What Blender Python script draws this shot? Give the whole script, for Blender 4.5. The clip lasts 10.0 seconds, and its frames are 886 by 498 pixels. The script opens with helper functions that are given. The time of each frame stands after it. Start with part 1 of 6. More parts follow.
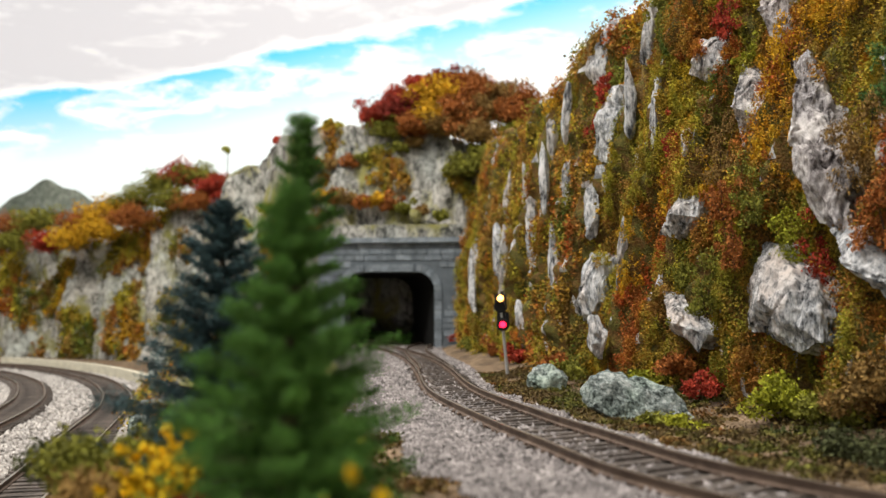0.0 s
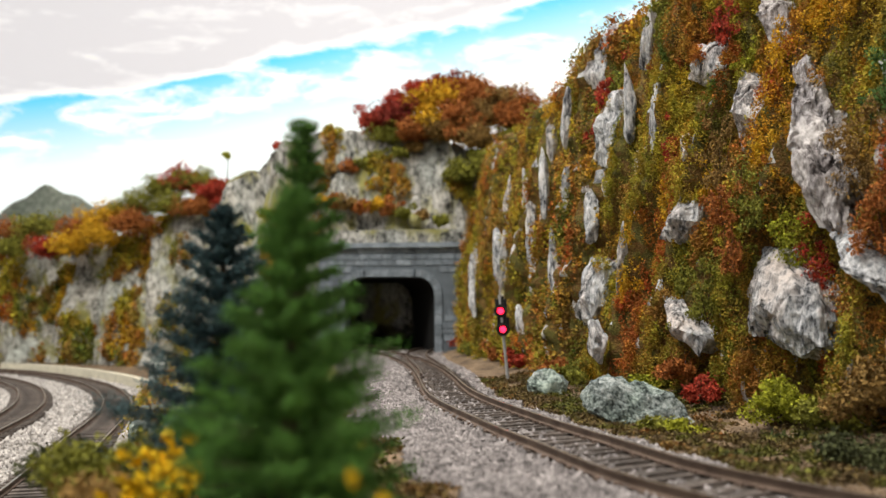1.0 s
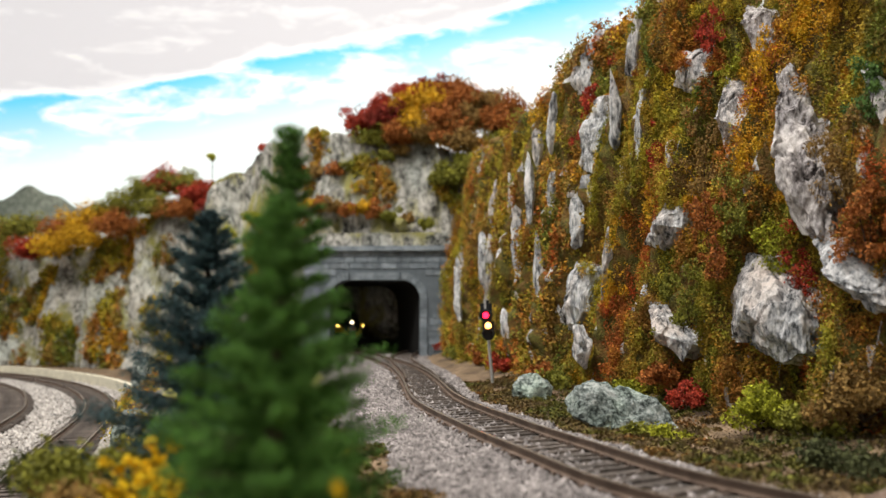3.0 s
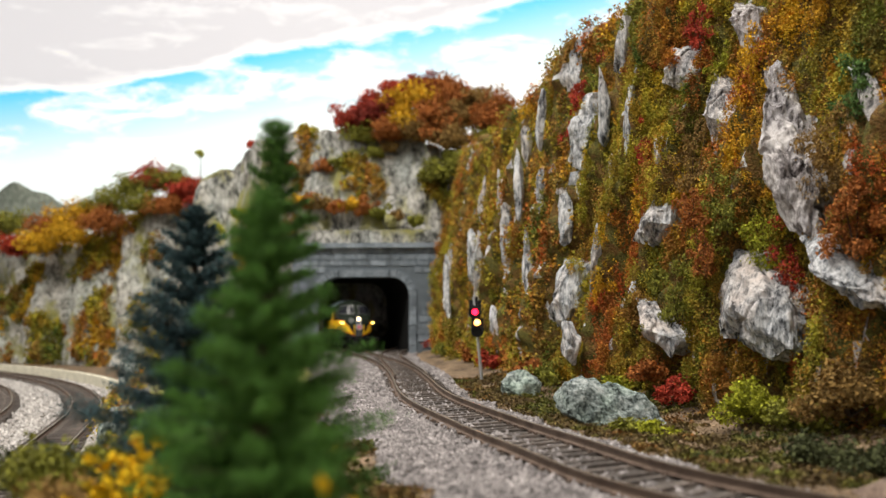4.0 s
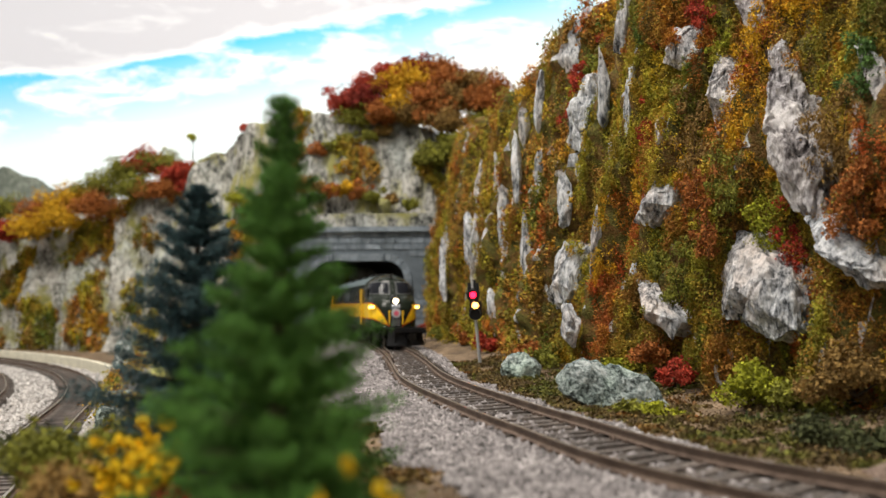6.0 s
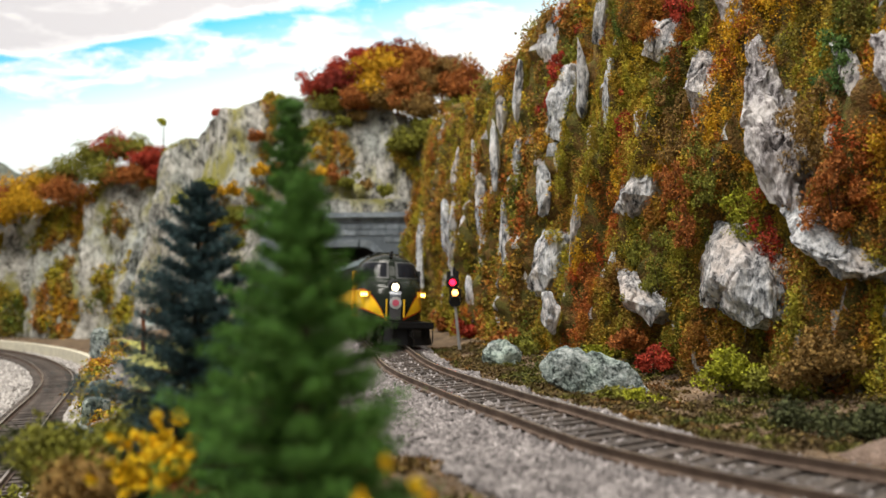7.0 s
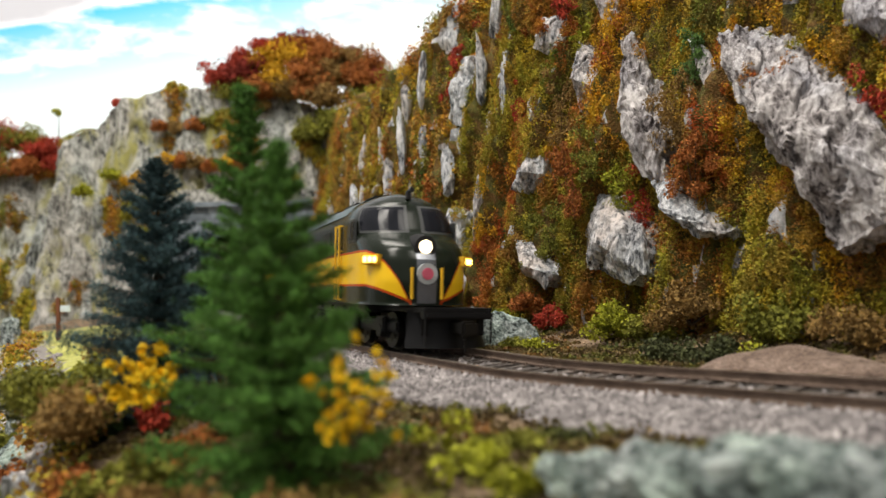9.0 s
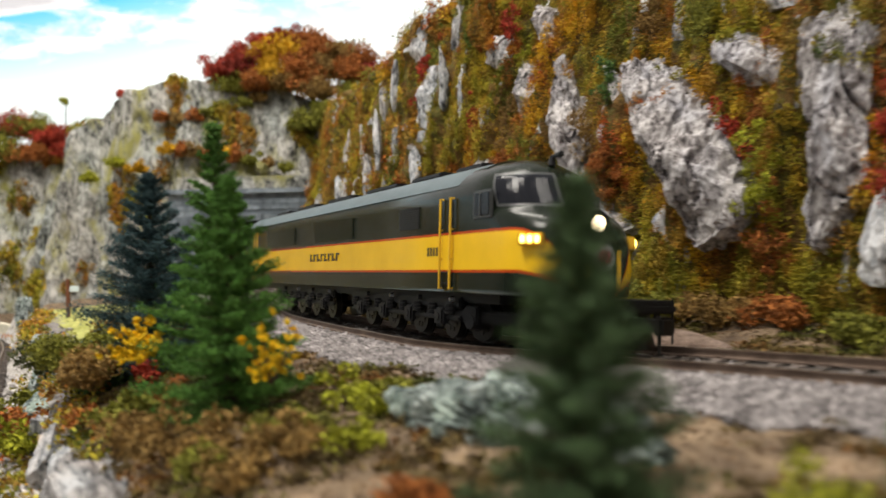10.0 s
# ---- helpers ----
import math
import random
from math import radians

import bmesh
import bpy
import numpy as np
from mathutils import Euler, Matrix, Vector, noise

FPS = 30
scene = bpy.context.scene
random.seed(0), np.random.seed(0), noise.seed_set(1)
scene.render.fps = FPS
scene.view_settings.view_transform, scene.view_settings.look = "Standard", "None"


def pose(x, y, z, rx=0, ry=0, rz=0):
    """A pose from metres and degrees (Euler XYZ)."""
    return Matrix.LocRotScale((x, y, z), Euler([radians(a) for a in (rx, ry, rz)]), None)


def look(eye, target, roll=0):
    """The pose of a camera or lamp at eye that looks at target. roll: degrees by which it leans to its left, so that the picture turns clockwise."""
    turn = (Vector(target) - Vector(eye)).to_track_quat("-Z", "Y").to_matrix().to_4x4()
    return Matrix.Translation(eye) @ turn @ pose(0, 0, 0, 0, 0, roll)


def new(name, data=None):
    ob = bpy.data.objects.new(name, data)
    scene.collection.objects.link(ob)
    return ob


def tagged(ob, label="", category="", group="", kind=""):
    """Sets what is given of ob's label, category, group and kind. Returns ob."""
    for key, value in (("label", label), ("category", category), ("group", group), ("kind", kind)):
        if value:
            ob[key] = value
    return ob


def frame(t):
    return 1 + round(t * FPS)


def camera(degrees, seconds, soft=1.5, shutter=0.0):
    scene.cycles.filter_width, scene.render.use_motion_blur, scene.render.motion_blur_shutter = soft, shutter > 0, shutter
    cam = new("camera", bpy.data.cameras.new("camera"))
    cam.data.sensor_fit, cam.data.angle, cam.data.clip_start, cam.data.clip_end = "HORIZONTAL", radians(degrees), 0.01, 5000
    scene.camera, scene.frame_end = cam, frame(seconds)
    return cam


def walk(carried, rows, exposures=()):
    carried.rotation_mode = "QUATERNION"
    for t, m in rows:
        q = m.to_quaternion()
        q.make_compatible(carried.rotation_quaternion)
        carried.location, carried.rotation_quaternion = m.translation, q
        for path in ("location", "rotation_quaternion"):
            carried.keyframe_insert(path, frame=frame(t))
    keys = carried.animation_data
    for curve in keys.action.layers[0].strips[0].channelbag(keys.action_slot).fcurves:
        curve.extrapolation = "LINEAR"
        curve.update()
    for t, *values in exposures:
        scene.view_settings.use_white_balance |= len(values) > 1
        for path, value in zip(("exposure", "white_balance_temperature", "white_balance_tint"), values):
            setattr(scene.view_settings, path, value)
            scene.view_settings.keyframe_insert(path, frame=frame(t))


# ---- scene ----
# A model railway in HO scale. All numbers below are centimetres; U turns them into metres.
U = 0.01
cam = camera(57.3, 10.0, shutter=0.4)
cam.data.dof.use_dof = True
cam.data.dof.focus_distance = 0.29
cam.data.dof.aperture_fstop = 20.0
PATH = [
    (0.0, (2.265, 1.987, 2.679), (2.024, 3.965, 2.846), 0.1),
    (0.5, (2.267, 1.955, 2.678), (2.026, 3.933, 2.855), 0.0),
    (1.0, (2.267, 1.953, 2.678), (2.026, 3.930, 2.857), 0.0),
    (1.5, (2.272, 1.955, 2.672), (2.032, 3.932, 2.853), 0.0),
    (2.0, (2.263, 1.954, 2.672), (2.025, 3.931, 2.852), 0.0),
    (2.5, (2.266, 1.960, 2.672), (2.038, 3.938, 2.856), 0.1),
    (3.0, (2.252, 1.945, 2.745), (2.047, 3.926, 2.931), 0.2),
    (4.5, (2.283, 2.110, 2.686), (2.106, 4.095, 2.854), 0.1),
    (5.0, (2.277, 2.253, 2.658), (2.097, 4.239, 2.810), 0.2),
    (6.3, (1.756, 2.168, 2.643), (1.618, 4.159, 2.775), -0.3),
    (6.5, (1.608, 2.074, 2.651), (1.496, 4.067, 2.772), -0.3),
    (7.0, (1.476, 1.743, 2.847), (1.390, 3.739, 2.948), -0.3),
    (7.5, (1.231, 1.304, 2.924), (1.202, 3.303, 2.994), -0.2),
    (8.0, (1.249, 0.291, 2.432), (1.306, 2.288, 2.518), -0.6),
    (8.5, (1.472, -0.452, 1.972), (1.574, 1.543, 2.066), -1.4),
    (9.0, (1.018, -1.266, 2.056), (1.172, 0.727, 2.130), -1.9),
    (9.5, (1.039, -3.735, 2.285), (1.188, -1.741, 2.327), -1.9),
    (9.8, (1.850, -5.400, 2.268), (1.980, -3.405, 2.302), -1.7),
    (10.0, (2.794, -6.514, 2.233), (2.935, -4.520, 2.263), -1.5),
]
walk(cam, [(t, look([U * c for c in e], [U * c for c in a], r)) for t, e, a, r in PATH])

# ---- light: the ceiling lamps of the layout room ----
world = bpy.data.worlds.new("room")
scene.world = world
world.use_nodes = True
world.node_tree.nodes["Background"].inputs[0].default_value = (1.0, 0.97, 0.92, 1)
world.node_tree.nodes["Background"].inputs[1].default_value = 0.55
scene.view_settings.exposure = 0.0


def ceiling_lamp(x, y, z, sx, sy, watts, target, color=(1, 0.94, 0.85)):
    data = bpy.data.lights.new("ceiling_lamp", "AREA")
    data.shape, data.size, data.size_y, data.energy, data.color = "RECTANGLE", sx * U, sy * U, watts, color
    ob = new("ceiling_lamp", data)
    ob.matrix_world = look((x * U, y * U, z * U), [c * U for c in target])
    return ob


ceiling_lamp(-45, -5, 120, 30, 60, 20.0, (4, 40, 0))
ceiling_lamp(-20, 70, 135, 60, 30, 10.5, (-15, 80, 0))
ceiling_lamp(45, -40, 130, 40, 40, 6.0, (4, 20, 0))


# ---- materials ----
def material(name, stops, size=0.5, rough=0.85, bump=0.3, grain=0.05, metal=0.0, vary=0.0, detail=6.0,
             stretch=(1, 1, 1), fine=0.35, cracks=0.0, distort=0.0, relief=1.0):
    """Colour ramp over a noise of that size (cm), grain-sized relief, and a shift of value from piece to piece."""
    m = bpy.data.materials.new(name)
    m.use_nodes = True
    t = m.node_tree
    n, l = t.nodes, t.links
    bs = n["Principled BSDF"]
    tc = n.new("ShaderNodeTexCoord")
    mp = n.new("ShaderNodeMapping")
    mp.inputs["Scale"].default_value = stretch
    l.new(tc.outputs["Object"], mp.inputs[0])
    a = n.new("ShaderNodeTexNoise")
    a.inputs["Scale"].default_value = 1 / (size * U)
    a.inputs["Detail"].default_value = detail
    a.inputs["Roughness"].default_value = 0.62
    a.inputs["Distortion"].default_value = distort
    l.new(mp.outputs[0], a.inputs["Vector"])
    ramp = n.new("ShaderNodeValToRGB")
    e = ramp.color_ramp.elements
    while len(e) < len(stops):
        e.new(0.5)
    for k, (p, c) in zip(e, stops):
        k.position, k.color = p, (*c, 1)
    l.new(a.outputs["Fac"], ramp.inputs[0])
    b = n.new("ShaderNodeTexNoise")
    b.inputs["Scale"].default_value = 1 / (grain * U)
    b.inputs["Detail"].default_value = 4
    l.new(mp.outputs[0], b.inputs["Vector"])
    mr = n.new("ShaderNodeMapRange")
    mr.inputs["From Min"].default_value, mr.inputs["From Max"].default_value = 0.3, 0.7
    mr.inputs["To Min"].default_value, mr.inputs["To Max"].default_value = 1 - fine, 1 + fine
    l.new(b.outputs["Fac"], mr.inputs[0])
    val = mr.outputs[0]
    if vary:
        g = n.new("ShaderNodeNewGeometry")
        o = n.new("ShaderNodeObjectInfo")
        ad = n.new("ShaderNodeMath")
        ad.operation = "ADD"
        l.new(g.outputs["Random Per Island"], ad.inputs[0])
        l.new(o.outputs["Random"], ad.inputs[1])
        fr = n.new("ShaderNodeMath")
        fr.operation = "FRACT"
        l.new(ad.outputs[0], fr.inputs[0])
        v = n.new("ShaderNodeMapRange")
        v.inputs["To Min"].default_value, v.inputs["To Max"].default_value = 1 - vary, 1 + vary
        l.new(fr.outputs[0], v.inputs[0])
        mu = n.new("ShaderNodeMath")
        mu.operation = "MULTIPLY"
        l.new(val, mu.inputs[0])
        l.new(v.outputs[0], mu.inputs[1])
        val = mu.outputs[0]
    if cracks:
        k = n.new("ShaderNodeTexNoise")
        k.inputs["Scale"].default_value = 1 / (cracks * U)
        k.inputs["Detail"].default_value = 5
        k.inputs["Distortion"].default_value = 1.2
        l.new(mp.outputs[0], k.inputs["Vector"])
        d = n.new("ShaderNodeMath")
        d.operation = "SUBTRACT"
        l.new(k.outputs["Fac"], d.inputs[0])
        d.inputs[1].default_value = 0.5
        ab = n.new("ShaderNodeMath")
        ab.operation = "ABSOLUTE"
        l.new(d.outputs[0], ab.inputs[0])
        cm = n.new("ShaderNodeMapRange")
        cm.inputs["From Max"].default_value = 0.045
        cm.inputs["To Min"].default_value = 0.22
        l.new(ab.outputs[0], cm.inputs[0])
        mu2 = n.new("ShaderNodeMath")
        mu2.operation = "MULTIPLY"
        l.new(val, mu2.inputs[0])
        l.new(cm.outputs[0], mu2.inputs[1])
        val = mu2.outputs[0]
    sc = n.new("ShaderNodeVectorMath")
    sc.operation = "SCALE"
    l.new(ramp.outputs[0], sc.inputs[0])
    l.new(val, sc.inputs["Scale"])
    l.new(sc.outputs[0], bs.inputs["Base Color"])
    bs.inputs["Roughness"].default_value = rough
    bs.inputs["Metallic"].default_value = metal
    bs.inputs["Specular IOR Level"].default_value = 0.3
    if bump:
        bp = n.new("ShaderNodeBump")
        bp.inputs["Strength"].default_value = bump
        bp.inputs["Distance"].default_value = grain * U * relief
        l.new(b.outputs["Fac"], bp.inputs["Height"])
        l.new(bp.outputs[0], bs.inputs["Normal"])
    return m


def glow(name, color, strength):
    m = bpy.data.materials.new(name)
    m.use_nodes = True
    bs = m.node_tree.nodes["Principled BSDF"]
    bs.inputs["Base Color"].default_value = (*color, 1)
    bs.inputs["Emission Color"].default_value = (*color, 1)
    bs.inputs["Emission Strength"].default_value = strength
    return m


def plain(name, c, rough=0.5, metal=0.0, fine=0.12):
    return material(name, [(0.35, [v * 0.85 for v in c]), (0.65, [v * 1.1 for v in c])], 0.8, rough, 0.08, 0.03, metal, fine=fine)


def rock_material(name, stops, size, moss=None, upright=0.55, relief=0.10, tint=(1.0, 0.88, 0.80)):
    """Cast plaster: dark washed crevices, a mid wash and dry-brushed pale ridges, all from one ridged relief of that size (cm)."""
    m = bpy.data.materials.new(name)
    m.use_nodes = True
    n, l = m.node_tree.nodes, m.node_tree.links
    bs = n["Principled BSDF"]
    tc = n.new("ShaderNodeTexCoord")
    mp = n.new("ShaderNodeMapping")
    mp.inputs["Scale"].default_value = (1.0, 1.0, upright)
    mp.inputs["Rotation"].default_value = (0.25, -0.12, 0.0)
    l.new(tc.outputs["Object"], mp.inputs[0])

    def tex(cm, detail, rough, warp=0.0, kind="FBM"):
        k = n.new("ShaderNodeTexNoise")
        k.noise_type = kind
        k.inputs["Scale"].default_value = 1 / (cm * U)
        k.inputs["Detail"].default_value = detail
        k.inputs["Roughness"].default_value = rough
        k.inputs["Distortion"].default_value = warp
        l.new(mp.outputs[0], k.inputs["Vector"])
        return k.outputs["Fac"]

    def math_(kind, a, b, c=None):
        k = n.new("ShaderNodeMath")
        k.operation = kind
        for i, v in enumerate((a, b, c)):
            if v is None:
                continue
            if isinstance(v, float):
                k.inputs[i].default_value = v
            else:
                l.new(v, k.inputs[i])
        return k.outputs[0]

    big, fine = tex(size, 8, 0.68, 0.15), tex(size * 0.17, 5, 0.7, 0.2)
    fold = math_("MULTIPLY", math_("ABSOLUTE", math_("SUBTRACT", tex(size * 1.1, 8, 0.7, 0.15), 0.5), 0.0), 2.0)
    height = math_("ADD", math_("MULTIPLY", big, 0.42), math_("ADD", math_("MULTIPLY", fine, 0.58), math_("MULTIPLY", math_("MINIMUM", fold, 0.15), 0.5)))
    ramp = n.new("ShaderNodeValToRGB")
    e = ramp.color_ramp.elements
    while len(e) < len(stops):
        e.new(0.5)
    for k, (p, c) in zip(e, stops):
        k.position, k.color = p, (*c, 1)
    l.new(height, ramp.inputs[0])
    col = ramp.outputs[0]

    def mix(fac, a, c, blend="MIX"):
        k = n.new("ShaderNodeMix")
        k.data_type, k.blend_type = "RGBA", blend
        l.new(fac, k.inputs[0])
        l.new(a, k.inputs[6])
        k.inputs[7].default_value = (*c, 1)
        return k.outputs[2]

    def window(v, lo, hi):
        k = n.new("ShaderNodeMapRange")
        k.inputs["From Min"].default_value, k.inputs["From Max"].default_value = lo, hi
        l.new(v, k.inputs[0])
        return k.outputs[0]

    col = mix(window(tex(size * 2.2, 3, 0.6), 0.45, 0.65), col, tint, "MULTIPLY")
    if moss:
        col = mix(window(math_("ADD", tex(size * 1.3, 6, 0.6, 0.5), math_("MULTIPLY", fine, 0.25)), 0.63, 0.78), col, moss)
    l.new(col, bs.inputs["Base Color"])
    bs.inputs["Roughness"].default_value = 0.92
    bs.inputs["Specular IOR Level"].default_value = 0.2
    bp = n.new("ShaderNodeBump")
    bp.inputs["Strength"].default_value = 1.0
    bp.inputs["Distance"].default_value = size * relief * 2.4 * U
    l.new(height, bp.inputs["Height"])
    l.new(bp.outputs[0], bs.inputs["Normal"])
    return m


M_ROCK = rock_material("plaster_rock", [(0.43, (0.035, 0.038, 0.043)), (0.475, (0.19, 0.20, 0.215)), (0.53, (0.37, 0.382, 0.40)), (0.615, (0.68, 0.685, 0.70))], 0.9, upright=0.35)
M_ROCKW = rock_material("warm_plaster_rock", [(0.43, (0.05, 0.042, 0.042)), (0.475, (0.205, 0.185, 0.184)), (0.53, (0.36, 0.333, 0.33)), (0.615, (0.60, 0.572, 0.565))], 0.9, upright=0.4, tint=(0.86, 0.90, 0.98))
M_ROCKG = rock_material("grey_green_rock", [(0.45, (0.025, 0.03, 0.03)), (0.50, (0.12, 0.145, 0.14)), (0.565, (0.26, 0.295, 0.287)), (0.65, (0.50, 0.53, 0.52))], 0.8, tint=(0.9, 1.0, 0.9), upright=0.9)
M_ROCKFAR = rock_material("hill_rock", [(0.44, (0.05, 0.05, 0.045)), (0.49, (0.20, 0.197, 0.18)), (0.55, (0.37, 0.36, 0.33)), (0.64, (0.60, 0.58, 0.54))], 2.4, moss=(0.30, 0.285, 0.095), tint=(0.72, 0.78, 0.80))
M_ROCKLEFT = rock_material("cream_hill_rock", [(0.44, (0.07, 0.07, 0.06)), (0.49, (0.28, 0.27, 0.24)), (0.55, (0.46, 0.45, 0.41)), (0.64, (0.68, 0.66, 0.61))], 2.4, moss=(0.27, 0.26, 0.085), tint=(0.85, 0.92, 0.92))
M_SOIL = material("soil", [(0.3, (0.06, 0.04, 0.027)), (0.5, (0.15, 0.105, 0.065)), (0.7, (0.31, 0.22, 0.14))], 1.2, 0.95, 0.8, 0.07, fine=0.45)
M_BALLASTBED = material("ballast_bed", [(0.3, (0.10, 0.088, 0.08)), (0.5, (0.20, 0.18, 0.168)), (0.7, (0.28, 0.26, 0.25))], 0.12, 0.95, 1.0, 0.07, fine=0.5)
# Paler copies of the ballast colours stand in for stronger light on the left.
M_LITBED = material("lit_ballast_bed", [(0.3, (0.22, 0.20, 0.18)), (0.5, (0.37, 0.345, 0.32)), (0.7, (0.48, 0.455, 0.43))], 0.2, 0.95, 1.0, 0.09, fine=0.4)
M_LITBALLAST = material("lit_ballast", [(0.3, (0.24, 0.22, 0.205)), (0.5, (0.40, 0.375, 0.355)), (0.7, (0.52, 0.495, 0.475))], 0.5, 0.9, 0.5, 0.03, vary=0.4, fine=0.2)
M_BALLAST = material("ballast", [(0.3, (0.125, 0.112, 0.112)), (0.5, (0.215, 0.195, 0.193)), (0.7, (0.33, 0.305, 0.30))], 0.5, 0.9, 0.5, 0.03, vary=0.55, fine=0.2)
def patchwork(name, colours, patch, gain=1.0):
    """Clump foliage laid in patches: each patch of that size (cm) has one colour of (share, colour), each leaf its own value."""
    m = bpy.data.materials.new(name)
    m.use_nodes = True
    n, l = m.node_tree.nodes, m.node_tree.links
    bs = n["Principled BSDF"]
    tc = n.new("ShaderNodeTexCoord")
    mp = n.new("ShaderNodeMapping")
    mp.inputs["Scale"].default_value = (1.2, 1.2, 0.55)
    l.new(tc.outputs["Object"], mp.inputs[0])
    warp = n.new("ShaderNodeTexNoise")
    warp.inputs["Scale"].default_value = 1.4 / (patch * U)
    warp.inputs["Detail"].default_value = 3
    l.new(mp.outputs[0], warp.inputs["Vector"])
    sc = n.new("ShaderNodeVectorMath")
    sc.operation = "MULTIPLY_ADD"
    l.new(warp.outputs["Color"], sc.inputs[0])
    sc.inputs[1].default_value = (patch * U * 1.1,) * 3
    l.new(mp.outputs[0], sc.inputs[2])
    vo = n.new("ShaderNodeTexVoronoi")
    vo.inputs["Scale"].default_value = 1 / (patch * U)
    l.new(sc.outputs[0], vo.inputs["Vector"])
    sep = n.new("ShaderNodeSeparateColor")
    l.new(vo.outputs["Color"], sep.inputs[0])
    ramp = n.new("ShaderNodeValToRGB")
    ramp.color_ramp.interpolation = "CONSTANT"
    e = ramp.color_ramp.elements
    while len(e) < len(colours):
        e.new(0.5)
    at = 0.0
    for k, (share, c) in zip(e, colours):
        k.position, k.color = at, (*[gain * v for v in c], 1)
        at += share
    l.new(sep.outputs[0], ramp.inputs[0])
    g = n.new("ShaderNodeNewGeometry")
    v = n.new("ShaderNodeMapRange")
    v.inputs["To Min"].default_value, v.inputs["To Max"].default_value = 0.55, 1.45
    l.new(g.outputs["Random Per Island"], v.inputs[0])
    vo2 = n.new("ShaderNodeTexVoronoi")
    vo2.inputs["Scale"].default_value = 3.4 / (patch * U)
    l.new(sc.outputs[0], vo2.inputs["Vector"])
    sep2 = n.new("ShaderNodeSeparateColor")
    l.new(vo2.outputs["Color"], sep2.inputs[0])
    ramp2 = n.new("ShaderNodeValToRGB")
    ramp2.color_ramp.interpolation = "CONSTANT"
    e = ramp2.color_ramp.elements
    while len(e) < len(colours):
        e.new(0.5)
    at = 0.0
    for k, (share, c) in zip(e, colours):
        k.position, k.color = at, (*[gain * v for v in c], 1)
        at += share
    l.new(sep2.outputs[0], ramp2.inputs[0])
    both = n.new("ShaderNodeMix")
    both.data_type = "RGBA"
    both.inputs[0].default_value = 0.38
    l.new(ramp.outputs[0], both.inputs[6])
    l.new(ramp2.outputs[0], both.inputs[7])
    out = n.new("ShaderNodeVectorMath")
    out.operation = "SCALE"
    l.new(both.outputs[2], out.inputs[0])
    l.new(v.outputs[0], out.inputs["Scale"])
    l.new(out.outputs[0], bs.inputs["Base Color"])
    bs.inputs["Roughness"].default_value = 0.95
    bs.inputs["Specular IOR Level"].default_value = 0.1
    return m


AUTUMN = [(0.22, (0.22, 0.20, 0.024)), (0.19, (0.33, 0.28, 0.03)), (0.19, (0.30, 0.13, 0.028)), (0.15, (0.22, 0.125, 0.034)), (0.08, (0.34, 0.075, 0.022)), (0.06, (0.50, 0.28, 0.016)), (0.09, (0.075, 0.11, 0.024))]
M_AUTUMN = patchwork("autumn_foliage", AUTUMN, 1.6, 1.22)
# Ground foam toned darker than the foliage, with the shade under leaves in its colour.
M_SHADETURF = material("shaded_ground_foam", [(0.3, (0.05, 0.05, 0.014)), (0.45, (0.13, 0.115, 0.024)), (0.55, (0.16, 0.085, 0.026)), (0.7, (0.21, 0.17, 0.033))], 0.8, 0.95, 1.0, 0.07, fine=0.5, relief=2.0)
M_AUTUMNFAR = patchwork("far_autumn_foliage", AUTUMN, 3.6, 1.15)


def leafy(name, c, vary=0.45):
    d = [v * 0.65 for v in c]
    return material(name, [(0.35, d), (0.65, c)], 0.8, 0.95, 0, 0.1, vary=vary, fine=0.3)


M_YEL = leafy("yellow_leaves", (0.84, 0.56, 0.014))
M_GOLD = leafy("golden_leaves", (0.60, 0.34, 0.015))
M_RED = leafy("red_leaves", (0.40, 0.05, 0.025))
M_MAROON = leafy("maroon_leaves", (0.25, 0.035, 0.022))
M_RUST = leafy("rust_leaves", (0.38, 0.13, 0.03))
M_BROWN = leafy("brown_leaves", (0.28, 0.17, 0.05))
M_OLIVE = leafy("olive_leaves", (0.22, 0.22, 0.03))
M_LIME = leafy("lime_leaves", (0.34, 0.35, 0.025))
M_GREEN = leafy("green_leaves", (0.09, 0.17, 0.04))
M_DARKSHRUB = leafy("dark_shrub_leaves", (0.075, 0.085, 0.032))
M_FIR = leafy("fir_needles", (0.10, 0.235, 0.04), 0.5)
M_SPRUCE = leafy("blue_spruce_needles", (0.055, 0.105, 0.115), 0.5)
M_DARKFIR = leafy("dark_fir_needles", (0.085, 0.145, 0.06), 0.5)
M_GROUNDCOVER = material("ground_cover", [(0.32, (0.035, 0.048, 0.013)), (0.42, (0.11, 0.105, 0.017)), (0.50, (0.085, 0.055, 0.024)), (0.57, (0.12, 0.088, 0.025)), (0.64, (0.18, 0.075, 0.02)), (0.72, (0.065, 0.075, 0.017))], 2.2, 0.95, 0, 0.1, vary=0.45, detail=3, fine=0.3)
M_BARK = plain("bark", (0.06, 0.04, 0.025), 0.9, fine=0.4)
M_GRASS = material("static_grass", [(0.35, (0.24, 0.25, 0.06)), (0.65, (0.42, 0.41, 0.13))], 1.0, 0.95, 0.5, 0.08, fine=0.3)
M_RAIL = material("rail_side", [(0.35, (0.075, 0.05, 0.038)), (0.65, (0.155, 0.11, 0.085))], 0.6, 0.7, 0.3, 0.03, metal=0.2, fine=0.3)
M_RAILTOP = plain("rail_head", (0.42, 0.36, 0.30), 0.3, 0.85, fine=0.2)
